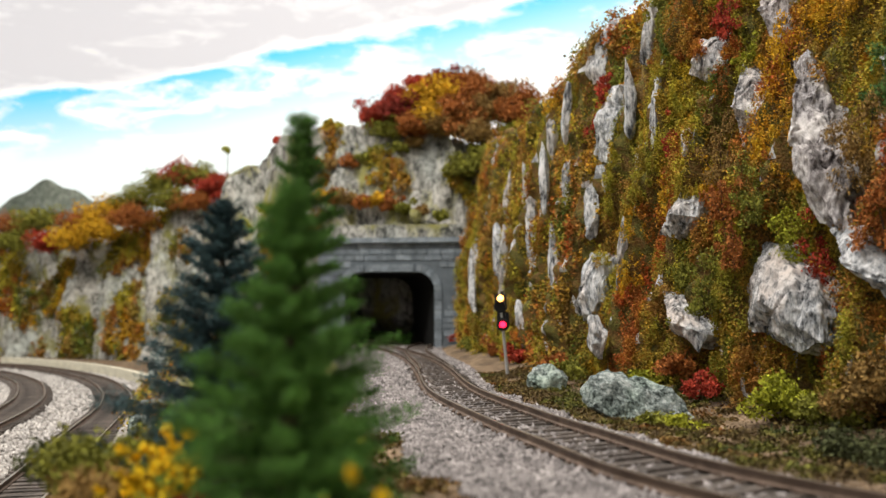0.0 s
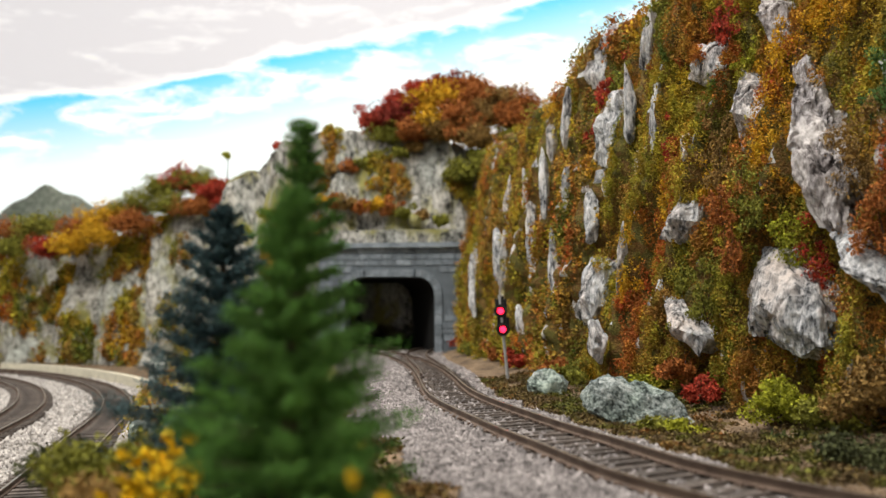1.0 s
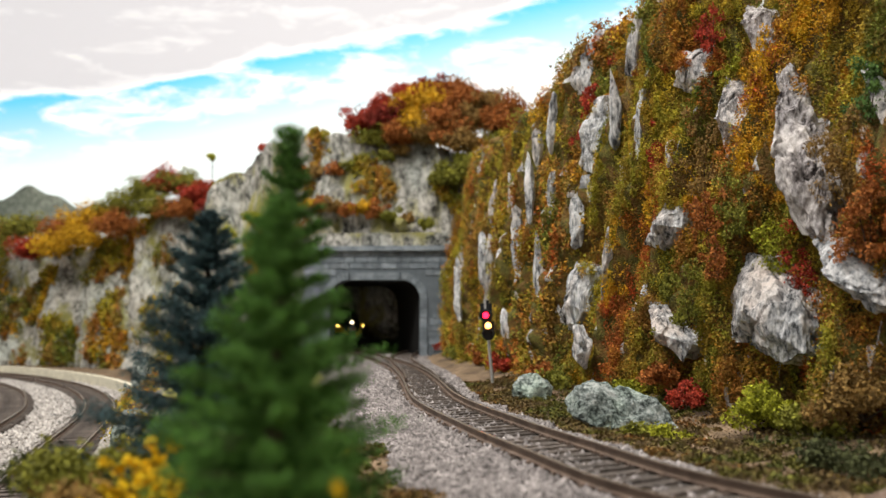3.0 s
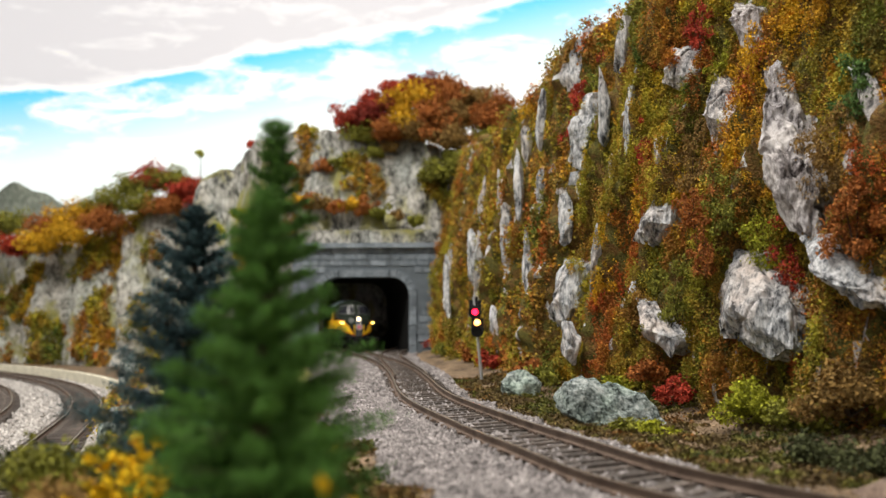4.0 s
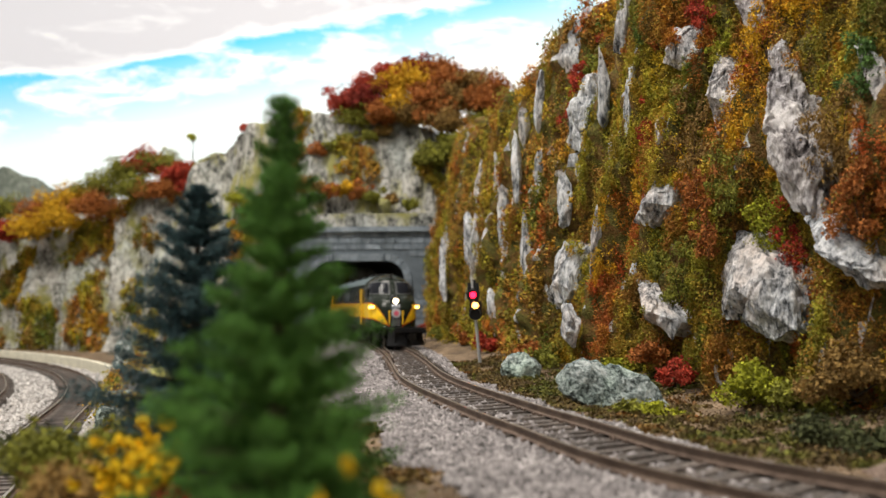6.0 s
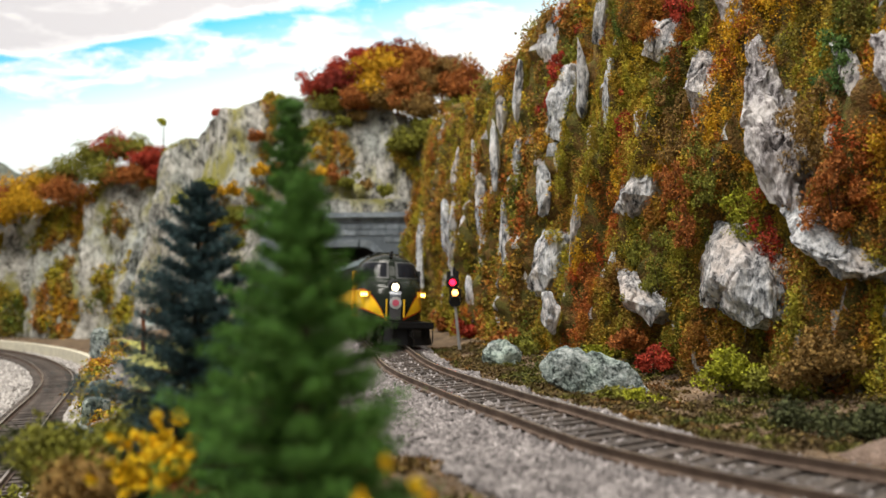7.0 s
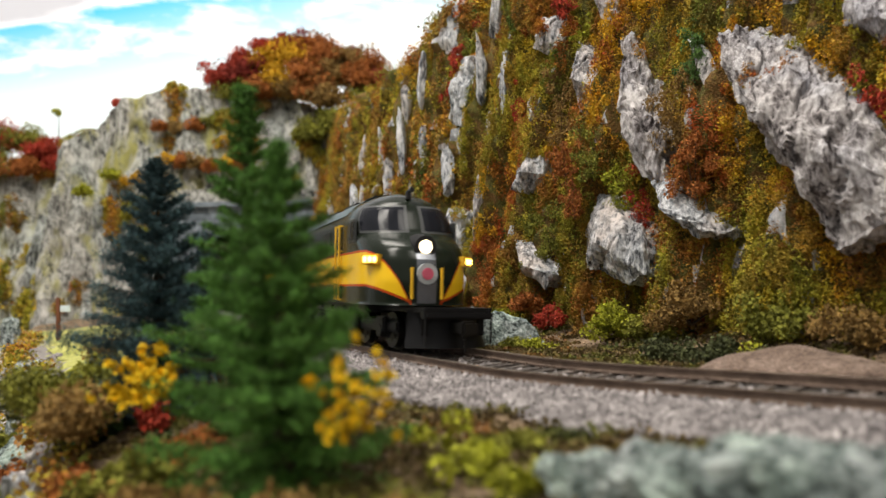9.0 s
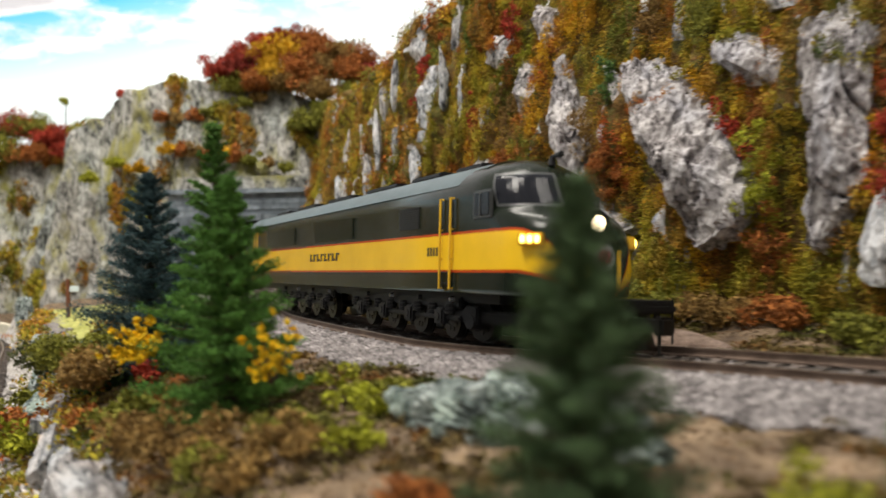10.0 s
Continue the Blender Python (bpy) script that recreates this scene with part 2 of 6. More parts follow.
M_TIE = material("tie", [(0.35, (0.05, 0.042, 0.038)), (0.65, (0.14, 0.115, 0.1))], 0.3, 0.85, 0.5, 0.02, vary=0.35, stretch=(1, 1, 1), fine=0.4)
M_TRACKDIRT = material("track_dirt", [(0.3, (0.03, 0.025, 0.022)), (0.55, (0.075, 0.062, 0.054)), (0.75, (0.16, 0.14, 0.125))], 0.25, 0.95, 0.8, 0.05, fine=0.5)
M_STONE = material("portal_stone", [(0.3, (0.10, 0.12, 0.14)), (0.5, (0.17, 0.20, 0.23)), (0.7, (0.25, 0.285, 0.32))], 1.2, 0.9, 0.6, 0.12, vary=0.22, fine=0.25)
M_MORTAR = plain("mortar", (0.11, 0.13, 0.15), 0.95)
# Near-black colour stands in for the darkness inside the tunnel.
M_UNLIT = plain("unlit_tunnel_lining", (0.004, 0.004, 0.004), 0.95)
M_METAL = plain("signal_mast", (0.45, 0.45, 0.46), 0.45, 0.6)
M_BLACK = plain("black_paint", (0.012, 0.012, 0.013), 0.45)
M_SIGRED = glow("red_lens", (1.0, 0.012, 0.045), 6.0)
M_SIGAMB = glow("amber_lens", (1.0, 0.42, 0.10), 7.0)


# ---- mesh helpers ----
RNG = np.random.default_rng(7)


def link(name, V, F, mat_, parent=None, label="", smooth=False):
    """V in cm, F a list of faces or an array of triangles or quads; one mesh object."""
    me = bpy.data.meshes.new(name)
    V = np.asarray(V, dtype=np.float32) * U
    if isinstance(F, np.ndarray):
        k = F.shape[1]
        me.vertices.add(len(V))
        me.vertices.foreach_set("co", V.ravel())
        me.loops.add(F.size)
        me.loops.foreach_set("vertex_index", F.ravel().astype(np.int32))
        me.polygons.add(len(F))
        me.polygons.foreach_set("loop_start", np.arange(0, F.size, k, dtype=np.int32))
        me.update(calc_edges=True)
    else:
        me.from_pydata(V.tolist(), [], F)
    me.validate()
    if smooth:
        me.polygons.foreach_set("use_smooth", np.ones(len(me.polygons), dtype=bool))
    for m in mat_ if isinstance(mat_, (list, tuple)) else [mat_]:
        me.materials.append(m)
    ob = new(name, me)
    if parent:
        ob.parent = parent
    if label:
        ob["label"] = label
    return ob


def part(name, bm, mat_, parent=None, label="", smooth=False):
    """One bmesh (in cm) as one mesh object under a thing or a part."""
    me = bpy.data.meshes.new(name)
    bmesh.ops.scale(bm, vec=(U, U, U), verts=bm.verts)
    bm.to_mesh(me)
    bm.free()
    if smooth:
        me.polygons.foreach_set("use_smooth", np.ones(len(me.polygons), dtype=bool))
    for m in mat_ if isinstance(mat_, (list, tuple)) else [mat_]:
        me.materials.append(m)
    ob = new(name, me)
    if parent:
        ob.parent = parent
    if label:
        ob["label"] = label
    return ob


def thing(name, x, y, z, label, category, group="", rz=0):
    ob = new(name)
    ob.empty_display_size = 0.01
    ob.matrix_basis = pose(x * U, y * U, z * U, 0, 0, rz)
    return tagged(ob, label, category, group)


def box(bm, x, y, z, sx, sy, sz, bevel=0.0, rot=None):
    """A box by its middle and full sizes, bevelled."""
    r = bmesh.ops.create_cube(bm, size=1)
    vs = r["verts"]
    m = Matrix.Translation((x, y, z)) @ (rot if rot else Matrix.Identity(4)) @ Matrix.Diagonal((sx, sy, sz, 1))
    bmesh.ops.transform(bm, matrix=m, verts=vs)
    if bevel:
        es = list({e for v in vs for e in v.link_edges})
        bmesh.ops.bevel(bm, geom=es, offset=bevel, segments=2, affect="EDGES", clamp_overlap=True)
    return bm


def cyl(bm, a, b, r1, r2=None, n=12):
    a, b = Vector(a), Vector(b)
    d = b - a
    m = Matrix.Translation((a + b) / 2) @ d.to_track_quat("Z", "Y").to_matrix().to_4x4()
    bmesh.ops.create_cone(bm, cap_ends=True, segments=n, radius1=r1, radius2=r1 if r2 is None else r2, depth=d.length, matrix=m)
    return bm


def spline(pts, step):
    """Even points along a smooth curve through pts."""
    p = np.asarray(pts, float)
    q = np.vstack([2 * p[0] - p[1], p, 2 * p[-1] - p[-2]])
    out = []
    for i in range(1, len(q) - 2):
        t = np.linspace(0, 1, 40, endpoint=False)[:, None]
        a, b, c, d = q[i - 1], q[i], q[i + 1], q[i + 2]
        out.append(0.5 * (2 * b + (c - a) * t + (2 * a - 5 * b + 4 * c - d) * t ** 2 + (3 * b - a - 3 * c + d) * t ** 3))
    out = np.vstack(out + [p[-1:]])
    s = np.r_[0, np.cumsum(np.linalg.norm(np.diff(out, axis=0), axis=1))]
    g = np.arange(0, s[-1], step)
    return np.stack([np.interp(g, s, out[:, k]) for k in range(out.shape[1])], 1)


def tangents(p):
    d = np.gradient(p, axis=0)
    return d / np.linalg.norm(d, axis=1)[:, None]


def offset(p, k):
    d = tangents(p)
    return p + k * np.stack([d[:, 1], -d[:, 0]], 1)  # to the right of the way


def dist_to(p, x, y):
    """Distance from points to a polyline, and the side (right of its way is positive)."""
    x, y = np.asarray(x, float), np.asarray(y, float)
    sh = x.shape
    q = np.stack([x.ravel(), y.ravel()], 1)
    d2 = np.full(len(q), 1e9)
    side = np.zeros(len(q))
    t = tangents(p)
    for k in range(0, len(p)):
        v = q - p[k]
        dd = (v ** 2).sum(1)
        w = dd < d2
        d2[w] = dd[w]
        side[w] = v[w, 0] * t[k, 1] - v[w, 1] * t[k, 0]
    return np.sqrt(d2).reshape(sh), np.sign(side).reshape(sh)


def wave(x, y, f, seed=0):
    """A cheap smooth noise in the plane, about -1 to 1."""
    r = np.random.default_rng(seed)
    o = 0
    for k in range(7):
        a = r.uniform(0, 6.28)
        g = f * r.uniform(0.6, 1.7)
        o = o + np.sin((x * np.cos(a) + y * np.sin(a)) * g + r.uniform(0, 6.28))
    return o / 3.0


TETRA = np.array([(1, 1, 1), (1, -1, -1), (-1, 1, -1), (-1, -1, 1)], float) / 1.73
TETF = np.array([(0, 1, 2), (0, 3, 1), (0, 2, 3), (1, 3, 2)])
LEAF = np.array([(0.9, 0, 0), (0, 0.6, 0.15), (-0.9, 0, 0), (0, -0.6, 0.15)], float)
LEAFF = np.array([(0, 1, 3), (1, 2, 3)])
OCTA = np.array([(1, 0, 0), (-1, 0, 0), (0, 1, 0), (0, -1, 0), (0, 0, 1), (0, 0, -1)], float)
OCTF = np.array([(0, 2, 4), (2, 1, 4), (1, 3, 4), (3, 0, 4), (2, 0, 5), (1, 2, 5), (3, 1, 5), (0, 3, 5)])


def grains(points, size, shape=TETRA, faces=TETF, jitter=0.45, rng=RNG):
    """A small lump at each point, each turned and shaped its own way."""
    n = len(points)
    q = rng.normal(size=(n, 4))
    q /= np.linalg.norm(q, axis=1)[:, None]
    w, x, y, z = q.T
    R = np.stack([1 - 2 * (y * y + z * z), 2 * (x * y - z * w), 2 * (x * z + y * w), 2 * (x * y + z * w), 1 - 2 * (x * x + z * z), 2 * (y * z - x * w),
                  2 * (x * z - y * w), 2 * (y * z + x * w), 1 - 2 * (x * x + y * y)], 1).reshape(n, 3, 3)
    v = shape[None] * rng.uniform(1 - jitter, 1 + jitter, (n, len(shape), 1))
    v = np.einsum("nij,nkj->nki", R, v) * (size * rng.uniform(0.6, 1.3, n))[:, None, None] + points[:, None]
    f = faces[None] + (np.arange(n) * len(shape))[:, None, None]
    return v.reshape(-1, 3), f.reshape(-1, 3)


def ball_points(c, r, n, rng=RNG, flat=1.0):
    """n points in lumpy balls round each centre, more of them near the skin."""
    c = np.asarray(c, float)
    m = len(c)
    d = rng.normal(size=(m, n, 3))
    d /= np.linalg.norm(d, axis=2)[..., None]
    rad = rng.uniform(0.25, 1, (m, n)) ** 0.45
    lump = 1 + 0.3 * np.sin(d[..., 0] * 5 + d[..., 1] * 4 + np.arange(m)[:, None]) * np.cos(d[..., 2] * 5 + np.arange(m)[:, None] * 2.0)
    p = d * (rad * lump)[..., None] * np.asarray(r, float).reshape(-1, 1, 1)
    p[..., 2] *= flat
    return (c[:, None] + p).reshape(-1, 3)


# ---- the plan ----
MAIN = spline([(-60, 135), (-44, 124), (-32, 113.5), (-22, 100), (-14.9, 84), (-10.6, 71.5), (-7.1, 60.5), (-4.75, 51), (-3.2, 43.5), (-1.15, 33), (1.45, 25),
               (2.95, 21.2), (4.25, 18), (5.6, 15.9), (7.2, 14.05), (8.7, 12.35), (11.0, 9.75), (14.2, 5.6), (17.5, 0.5), (21, -7)], 0.25)
SIDING = spline([(-9.6, 100), (-9.7, 84), (-8.6, 72), (-6.3, 60), (-4.3, 50.5), (-3.2, 44.5)], 0.25)
LEFT_OUT = spline([(-6, 4), (-10.3, 17), (-14.2, 27.1), (-18.4, 37), (-23.6, 49.2), (-28.8, 58.5), (-36.8, 69.5), (-47.3, 79.8), (-59, 87.5), (-80, 95), (-110, 99)], 0.25)
LEFT_IN = offset(LEFT_OUT, -5.4)
CLIFF = spline([(24, -16), (20.5, 0), (17.5, 9), (14.9, 16), (12.5, 22), (10.6, 27.5), (8.4, 31.5), (6.3, 35), (3.6, 42), (1.6, 50), (-1, 60), (-3.7, 72), (-5.0, 82), (-5.3, 92)], 0.25)
LEDGE = spline([(1.6, -14), (1.2, -4), (0.2, 3), (-1.6, 7.2), (-3.7, 11.2), (-5.9, 15.2), (-8.6, 22), (-12.2, 30), (-17.4, 40), (-20.6, 49), (-25, 58), (-29, 66), (-31, 80), (-32, 95)], 0.5)


def ground_height(x, y):
    dm, _ = dist_to(MAIN[::3], x, y)
    dl, side = dist_to(LEDGE[::2], x, y)
    dc, sc_ = dist_to(CLIFF[::3], x, y)
    drop = np.clip(dl * side, -3, 40)            # right of the ledge: the upper bench
    bench = -0.33 - 0.05 * np.clip(dm - 2.5, 0, 30) * (x < 40)
    right = np.clip(3.4 - dc, 0, 3.4) / 3.4
    bench = bench + 0.8 * right ** 1.5 * np.clip((dm - 1.9) / 2, 0, 1)
    near_edge = np.clip(3.2 - drop, 0, 3.2) / 3.2
    bench = bench - 0.95 * near_edge ** 1.5 * np.clip((dm - 2) / 2, 0, 1) * np.clip((45 - y) / 20, 0, 1)
    bench = bench + (0.10 * wave(x, y, 1.3, 3) + 0.05 * wave(x, y, 3.3, 4)) * np.clip((dm - 2.2) / 2.0, 0, 1)
    low = -3.1 + 0.03 * wave(x, y, 1.0, 5)
    k = np.clip(drop / 0.5 + 0.5 + 0.5 * wave(x, y, 1.7, 6), 0, 1)
    return low + (bench - low) * k * k * (3 - 2 * k)


def build_ground():
    xs = np.unique(np.r_[np.arange(-150, -36, 4.0), np.arange(-36, -9, 0.8), np.arange(-9, 18, 0.22), np.arange(18, 40, 1.0), np.arange(40, 151, 5.0)])
    ys = np.unique(np.r_[np.arange(-60, -9, 3.0), np.arange(-9, 34, 0.25), np.arange(34, 95, 0.8), np.arange(95, 171, 4.0)])
    X, Y = np.meshgrid(xs, ys)
    Z = ground_height(X, Y)
    n, m = len(ys), len(xs)
    i = np.arange(n * m).reshape(n, m)
    F = np.stack([i[:-1, :-1], i[:-1, 1:], i[1:, 1:], i[1:, :-1]], -1).reshape(-1, 4)
    ob = link("ground", np.stack([X, Y, Z], -1).reshape(-1, 3), F, [M_SOIL, M_BALLASTBED, M_ROCK, M_GRASS, M_LITBED], smooth=True)
    # ballast lies along the tracks and over the flat between the main line and the ledge
    cx, cy = (X[:-1, :-1] + X[1:, 1:]) / 2, (Y[:-1, :-1] + Y[1:, 1:]) / 2
    slope = (Z[:-1, :-1] + Z[1:, :-1] - Z[:-1, 1:] - Z[1:, 1:]) / 2 / (X[:-1, 1:] - X[:-1, :-1])
    _, on_bench = dist_to(LEDGE[::2], cx, cy)
    on_bench = np.where(cx < -7, on_bench, -1)
    low = np.minimum(dist_to(LEFT_OUT[::3], cx, cy)[0], dist_to(LEFT_IN[::3], cx, cy)[0]) < 4.4
    idx = np.where(low & (dist_to(LEDGE[::2], cx, cy)[1] < 0), 4, 0)
    idx = np.where(idx == 4, 4, np.where(ballast_here(cx, cy), 1, np.where(np.abs(slope) > 1.0, 2, np.where((cy > 23) & (cy < 66) & (on_bench > 0), 3, 0))))
    ob.data.polygons.foreach_set("material_index", idx.ravel().astype(np.int32))
    return tagged(ob, "brown scenic soil with grey ballast strips under model tracks", "ground", kind="structure")


def ballast_here(x, y):
    dm, sm = dist_to(MAIN[::3], x, y)
    ds, _ = dist_to(SIDING[::3], x, y)
    do, _ = dist_to(LEFT_OUT[::3], x, y)
    di, _ = dist_to(LEFT_IN[::3], x, y)
    w = 0.25 * wave(x, y, 1.6, 9)
    left = np.where(y > 24, 3.9 + 0.05 * (y - 24), 3.9)
    left = np.where(y < 12, 3.9 + 0.08 * (12 - y), left)
    main = np.where(sm > 0, dm < left + w, dm < 2.0 + w)
    return main | (ds < 2.2) | (do < 4.2 + w) | (di < 4.2 + w)


ground = build_ground()


# ---- cliffs and hills ----
def fbm(v, octaves=4):
    return noise.fractal(v, 1.0, 2.1, octaves)


def build_cliff():
    base = CLIFF[::1]
    t = tangents(base)
    nrm = np.stack([t[:, 1], -t[:, 0]], 1)          # away from the track
    s = np.arange(len(base)) * 0.25
    H = np.interp(base[:, 1], [-16, 5, 20, 30, 38, 46, 60, 72, 92], [26, 25, 23, 21.5, 19.5, 18.2, 18.4, 19, 20])
    vs = np.linspace(0, 1, 130)
    V, ribs = [], []
    for k, v in enumerate(vs):
        for j in range(len(base)):
            z = -0.8 + v * (H[j] + 0.8)
            a = Vector((s[j] * 0.42 + 0.08 * z, z * 0.08, 3.0))
            rib = 0.5 - abs(noise.noise(Vector((s[j] * 0.62 + 0.13 * z, z * 0.11, 8.0))))
            gully = abs(noise.noise(Vector((s[j] * 1.6 + 0.25 * z, z * 0.22, 5.0))))
            fold = noise.noise(a) * 1.5 + rib * 1.7 + min(gully, 0.22) * 2.4 - 0.5 + 0.3 * noise.noise(Vector((s[j] * 3.1, z * 1.3, 1.0)))
            ribs.append(rib - 0.25 * max(0.0, 0.16 - gully) / 0.16 + 0.10 * noise.noise(Vector((s[j] * 0.5, z * 0.45, 12.0))))
            back = 0.10 * z + 0.004 * z * z - fold * min(1, 0.4 + v * 3) + (4.0 * (v - 0.92) / 0.08 if v > 0.92 else 0)
            V.append((base[j, 0] + nrm[j, 0] * back, base[j, 1] + nrm[j, 1] * back, z))
    bare = np.array(ribs).reshape(len(vs), len(base))
    n, m = len(vs), len(base)
    # a shelf behind the crest
    for d in (10, 60):
        for j in range(m):
            b = d + 0.16 * H[j] + 4
            V.append((base[j, 0] + nrm[j, 0] * b, base[j, 1] + nrm[j, 1] * b, H[j] + 1.0))
    n += 2
    i = np.arange(n * m).reshape(n, m)
    F = np.stack([i[:-1, :-1], i[:-1, 1:], i[1:, 1:], i[1:, :-1]], -1).reshape(-1, 4)
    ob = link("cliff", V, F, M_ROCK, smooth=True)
    # turf, toned as shaded, is glued on wherever the rock does not break through
    ob.data.materials.append(M_SHADETURF)
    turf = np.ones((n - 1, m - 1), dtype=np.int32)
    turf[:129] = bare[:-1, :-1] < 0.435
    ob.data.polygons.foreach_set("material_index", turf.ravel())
    tagged(ob, "tall cast plaster cliff in grey rock behind the track", "cliff", kind="structure")
    return np.array(V).reshape(n, m, 3)[:130], nrm, bare


CLIFF_GRID, CLIFF_N, CLIFF_RIB = build_cliff()


def rock(name, c, r, tilt=0.0, yaw=0.0, seed=0, mat_=None, label="", lean=0.0, sub=5, rough=0.2, cut=0.5):
    """A broken plaster rock: an uneven block with flat breaks and vertical strata."""
    bm = bmesh.new()
    bmesh.ops.create_icosphere(bm, subdivisions=sub, radius=1)
    rr = random.Random(seed)
    planes = []
    for k in range(15):
        d = Vector((rr.gauss(0, 1), rr.gauss(0, 1), rr.gauss(0, 0.8))).normalized()
        planes.append((d, rr.uniform(cut, 0.9)))
    off = Vector((seed * 3.1, seed * 1.7, seed * 0.9))
    for v in bm.verts:
        p = Vector([math.copysign(abs(c) ** 0.8, c) for c in v.co])
        for d, k in planes:
            e = p.dot(d) - k
            if e > 0:
                p -= d * e * 0.97
        w = Vector((p.x * r[0], p.y * r[1], p.z * r[2]))
        q = Vector((w.x * 1.6, w.y * 1.6, w.z * 0.55)) + off
        a = fbm(q * 0.55, 3) * 0.5 - abs(noise.noise(q * 1.3)) * 0.7 + 0.3 * noise.noise(Vector((w.x * 4, w.y * 4, w.z * 2.0)) + off) - 0.22 * abs(noise.noise(w * 5.5 + off))
        n = Vector((p.x / r[0], p.y / r[1], p.z / r[2])).normalized()
        v.co = w + n * a * rough * min(r) * 1.3
    m = Matrix.Translation(c) @ pose(0, 0, 0, 0, 0, yaw) @ pose(0, 0, 0, lean, tilt, 0)
    bmesh.ops.transform(bm, matrix=m, verts=bm.verts)
    return tagged(part(name, bm, mat_ or M_ROCK, label="", smooth=False), label or "broken grey plaster rock set in the cliff", "rock")


def cliff_at(y, z):
    """The place on the cliff's face at that y and height, and the way out of it."""
    col = np.argmin(np.abs(CLIFF[:, 1] - y))
    row = np.argmin(np.abs(CLIFF_GRID[:, col, 2] - z))
    p = CLIFF_GRID[row, col]
    return p, -CLIFF_N[col]


def cliff_yaw(y):
    col = np.argmin(np.abs(CLIFF[:, 1] - y))
    return math.degrees(math.atan2(CLIFF_N[col, 1], CLIFF_N[col, 0]))


# outcrops: y and z on the cliff, half length, half width, tilt along the face, how far it stands out
OUTCROPS = [
    (37.0, 15.1, 1.35, 0.55, -12, 0.9, M_ROCK), 
    (36.6, 1.9, 0.85, 0.8, 10, 1.1, M_ROCK),
    (39.8, 7.4, 1.25, 0.62, 5, 1.0, M_ROCK), (43.2, 4.7, 2.8, 0.52, 12, 1.0, M_ROCK),
    (43.6, 9.1, 1.65, 0.52, -10, 1.0, M_ROCK), (50.0, 7.0, 2.9, 0.66, 6, 1.1, M_ROCK), (57.7, 6.9, 2.2, 0.52, 10, 1.0, M_ROCK), (37.0, 8.9, 1.35, 0.36, 0, 0.9, M_ROCK),
    (33.0, 9.3, 0.65, 0.46, 0, 0.9, M_ROCK), (49.5, 2.7, 1.3, 0.42, 12, 0.8, M_ROCK), (54.5, 6.3, 2.6, 0.55, -2, 0.9, M_ROCK), (49.6, 13.4, 1.6, 0.5, 0, 0.8, M_ROCK), (62.0, 9.0, 2.2, 0.6, 0, 0.7, M_ROCK),
    (67.0, 6.0, 2.4, 0.6, 0, 0.7, M_ROCK), (58.5, 11.0, 2.0, 0.6, -4, 0.7, M_ROCK),
    (17.0, 10.6, 1.6, 0.9, 20, 0.9, M_ROCK), (10.6, 7.4, 3.4, 1.3, 8, 0.9, M_ROCK), (6.0, 6.0, 3.0, 1.3, 12, 0.8, M_ROCK),
    (13.2, 2.4, 1.5, 0.9, 10, 0.7, M_ROCK), (46.0, 10.6, 2.2, 0.4, 4, 0.9, M_ROCK), (46.6, 4.2, 2.0, 0.4, 8, 0.9, M_ROCK), (53.0, 10.4, 2.0, 0.45, 6, 0.9, M_ROCK), (61.0, 5.2, 2.4, 0.5, 8, 0.9, M_ROCK), (36.2, 5.2, 1.6, 0.36, -14, 0.8, M_ROCK),
    (35.2, 11.2, 1.7, 0.42, -10, 0.8, M_ROCK), (37.6, 12.4, 1.8, 0.42, 0, 0.9, M_ROCK), (31.6, 4.4, 1.9, 0.4, 10, 0.7, M_ROCK), (24.6, 8.6, 1.9, 0.45, 20, 0.7, M_ROCK), (43.0, 13.0, 1.5, 0.42, -8, 0.9, M_ROCK), (65.0, 11.0, 2.2, 0.5, 0, 0.8, M_ROCK),
]
for k, (y, z, hl, hw, tilt, out, mm) in enumerate(OUTCROPS):
    p, n = cliff_at(y, z)
    rock("outcrop", (p[0] + n[0] * out * (0.36 if y < 36 else 0.48), p[1] + n[1] * out * (0.36 if y < 36 else 0.48), z), (0.8 * hw, hw * (1.0 if y < 31 else 0.84), hl * (1.0 if y < 36 else 1.1)), 0, cliff_yaw(y), 11 + k, mm, lean=-tilt, sub=6 if hl > 4 else 5 if y < 34 and hl > 1.2 else 4, rough=0.3)


CRAGS = []


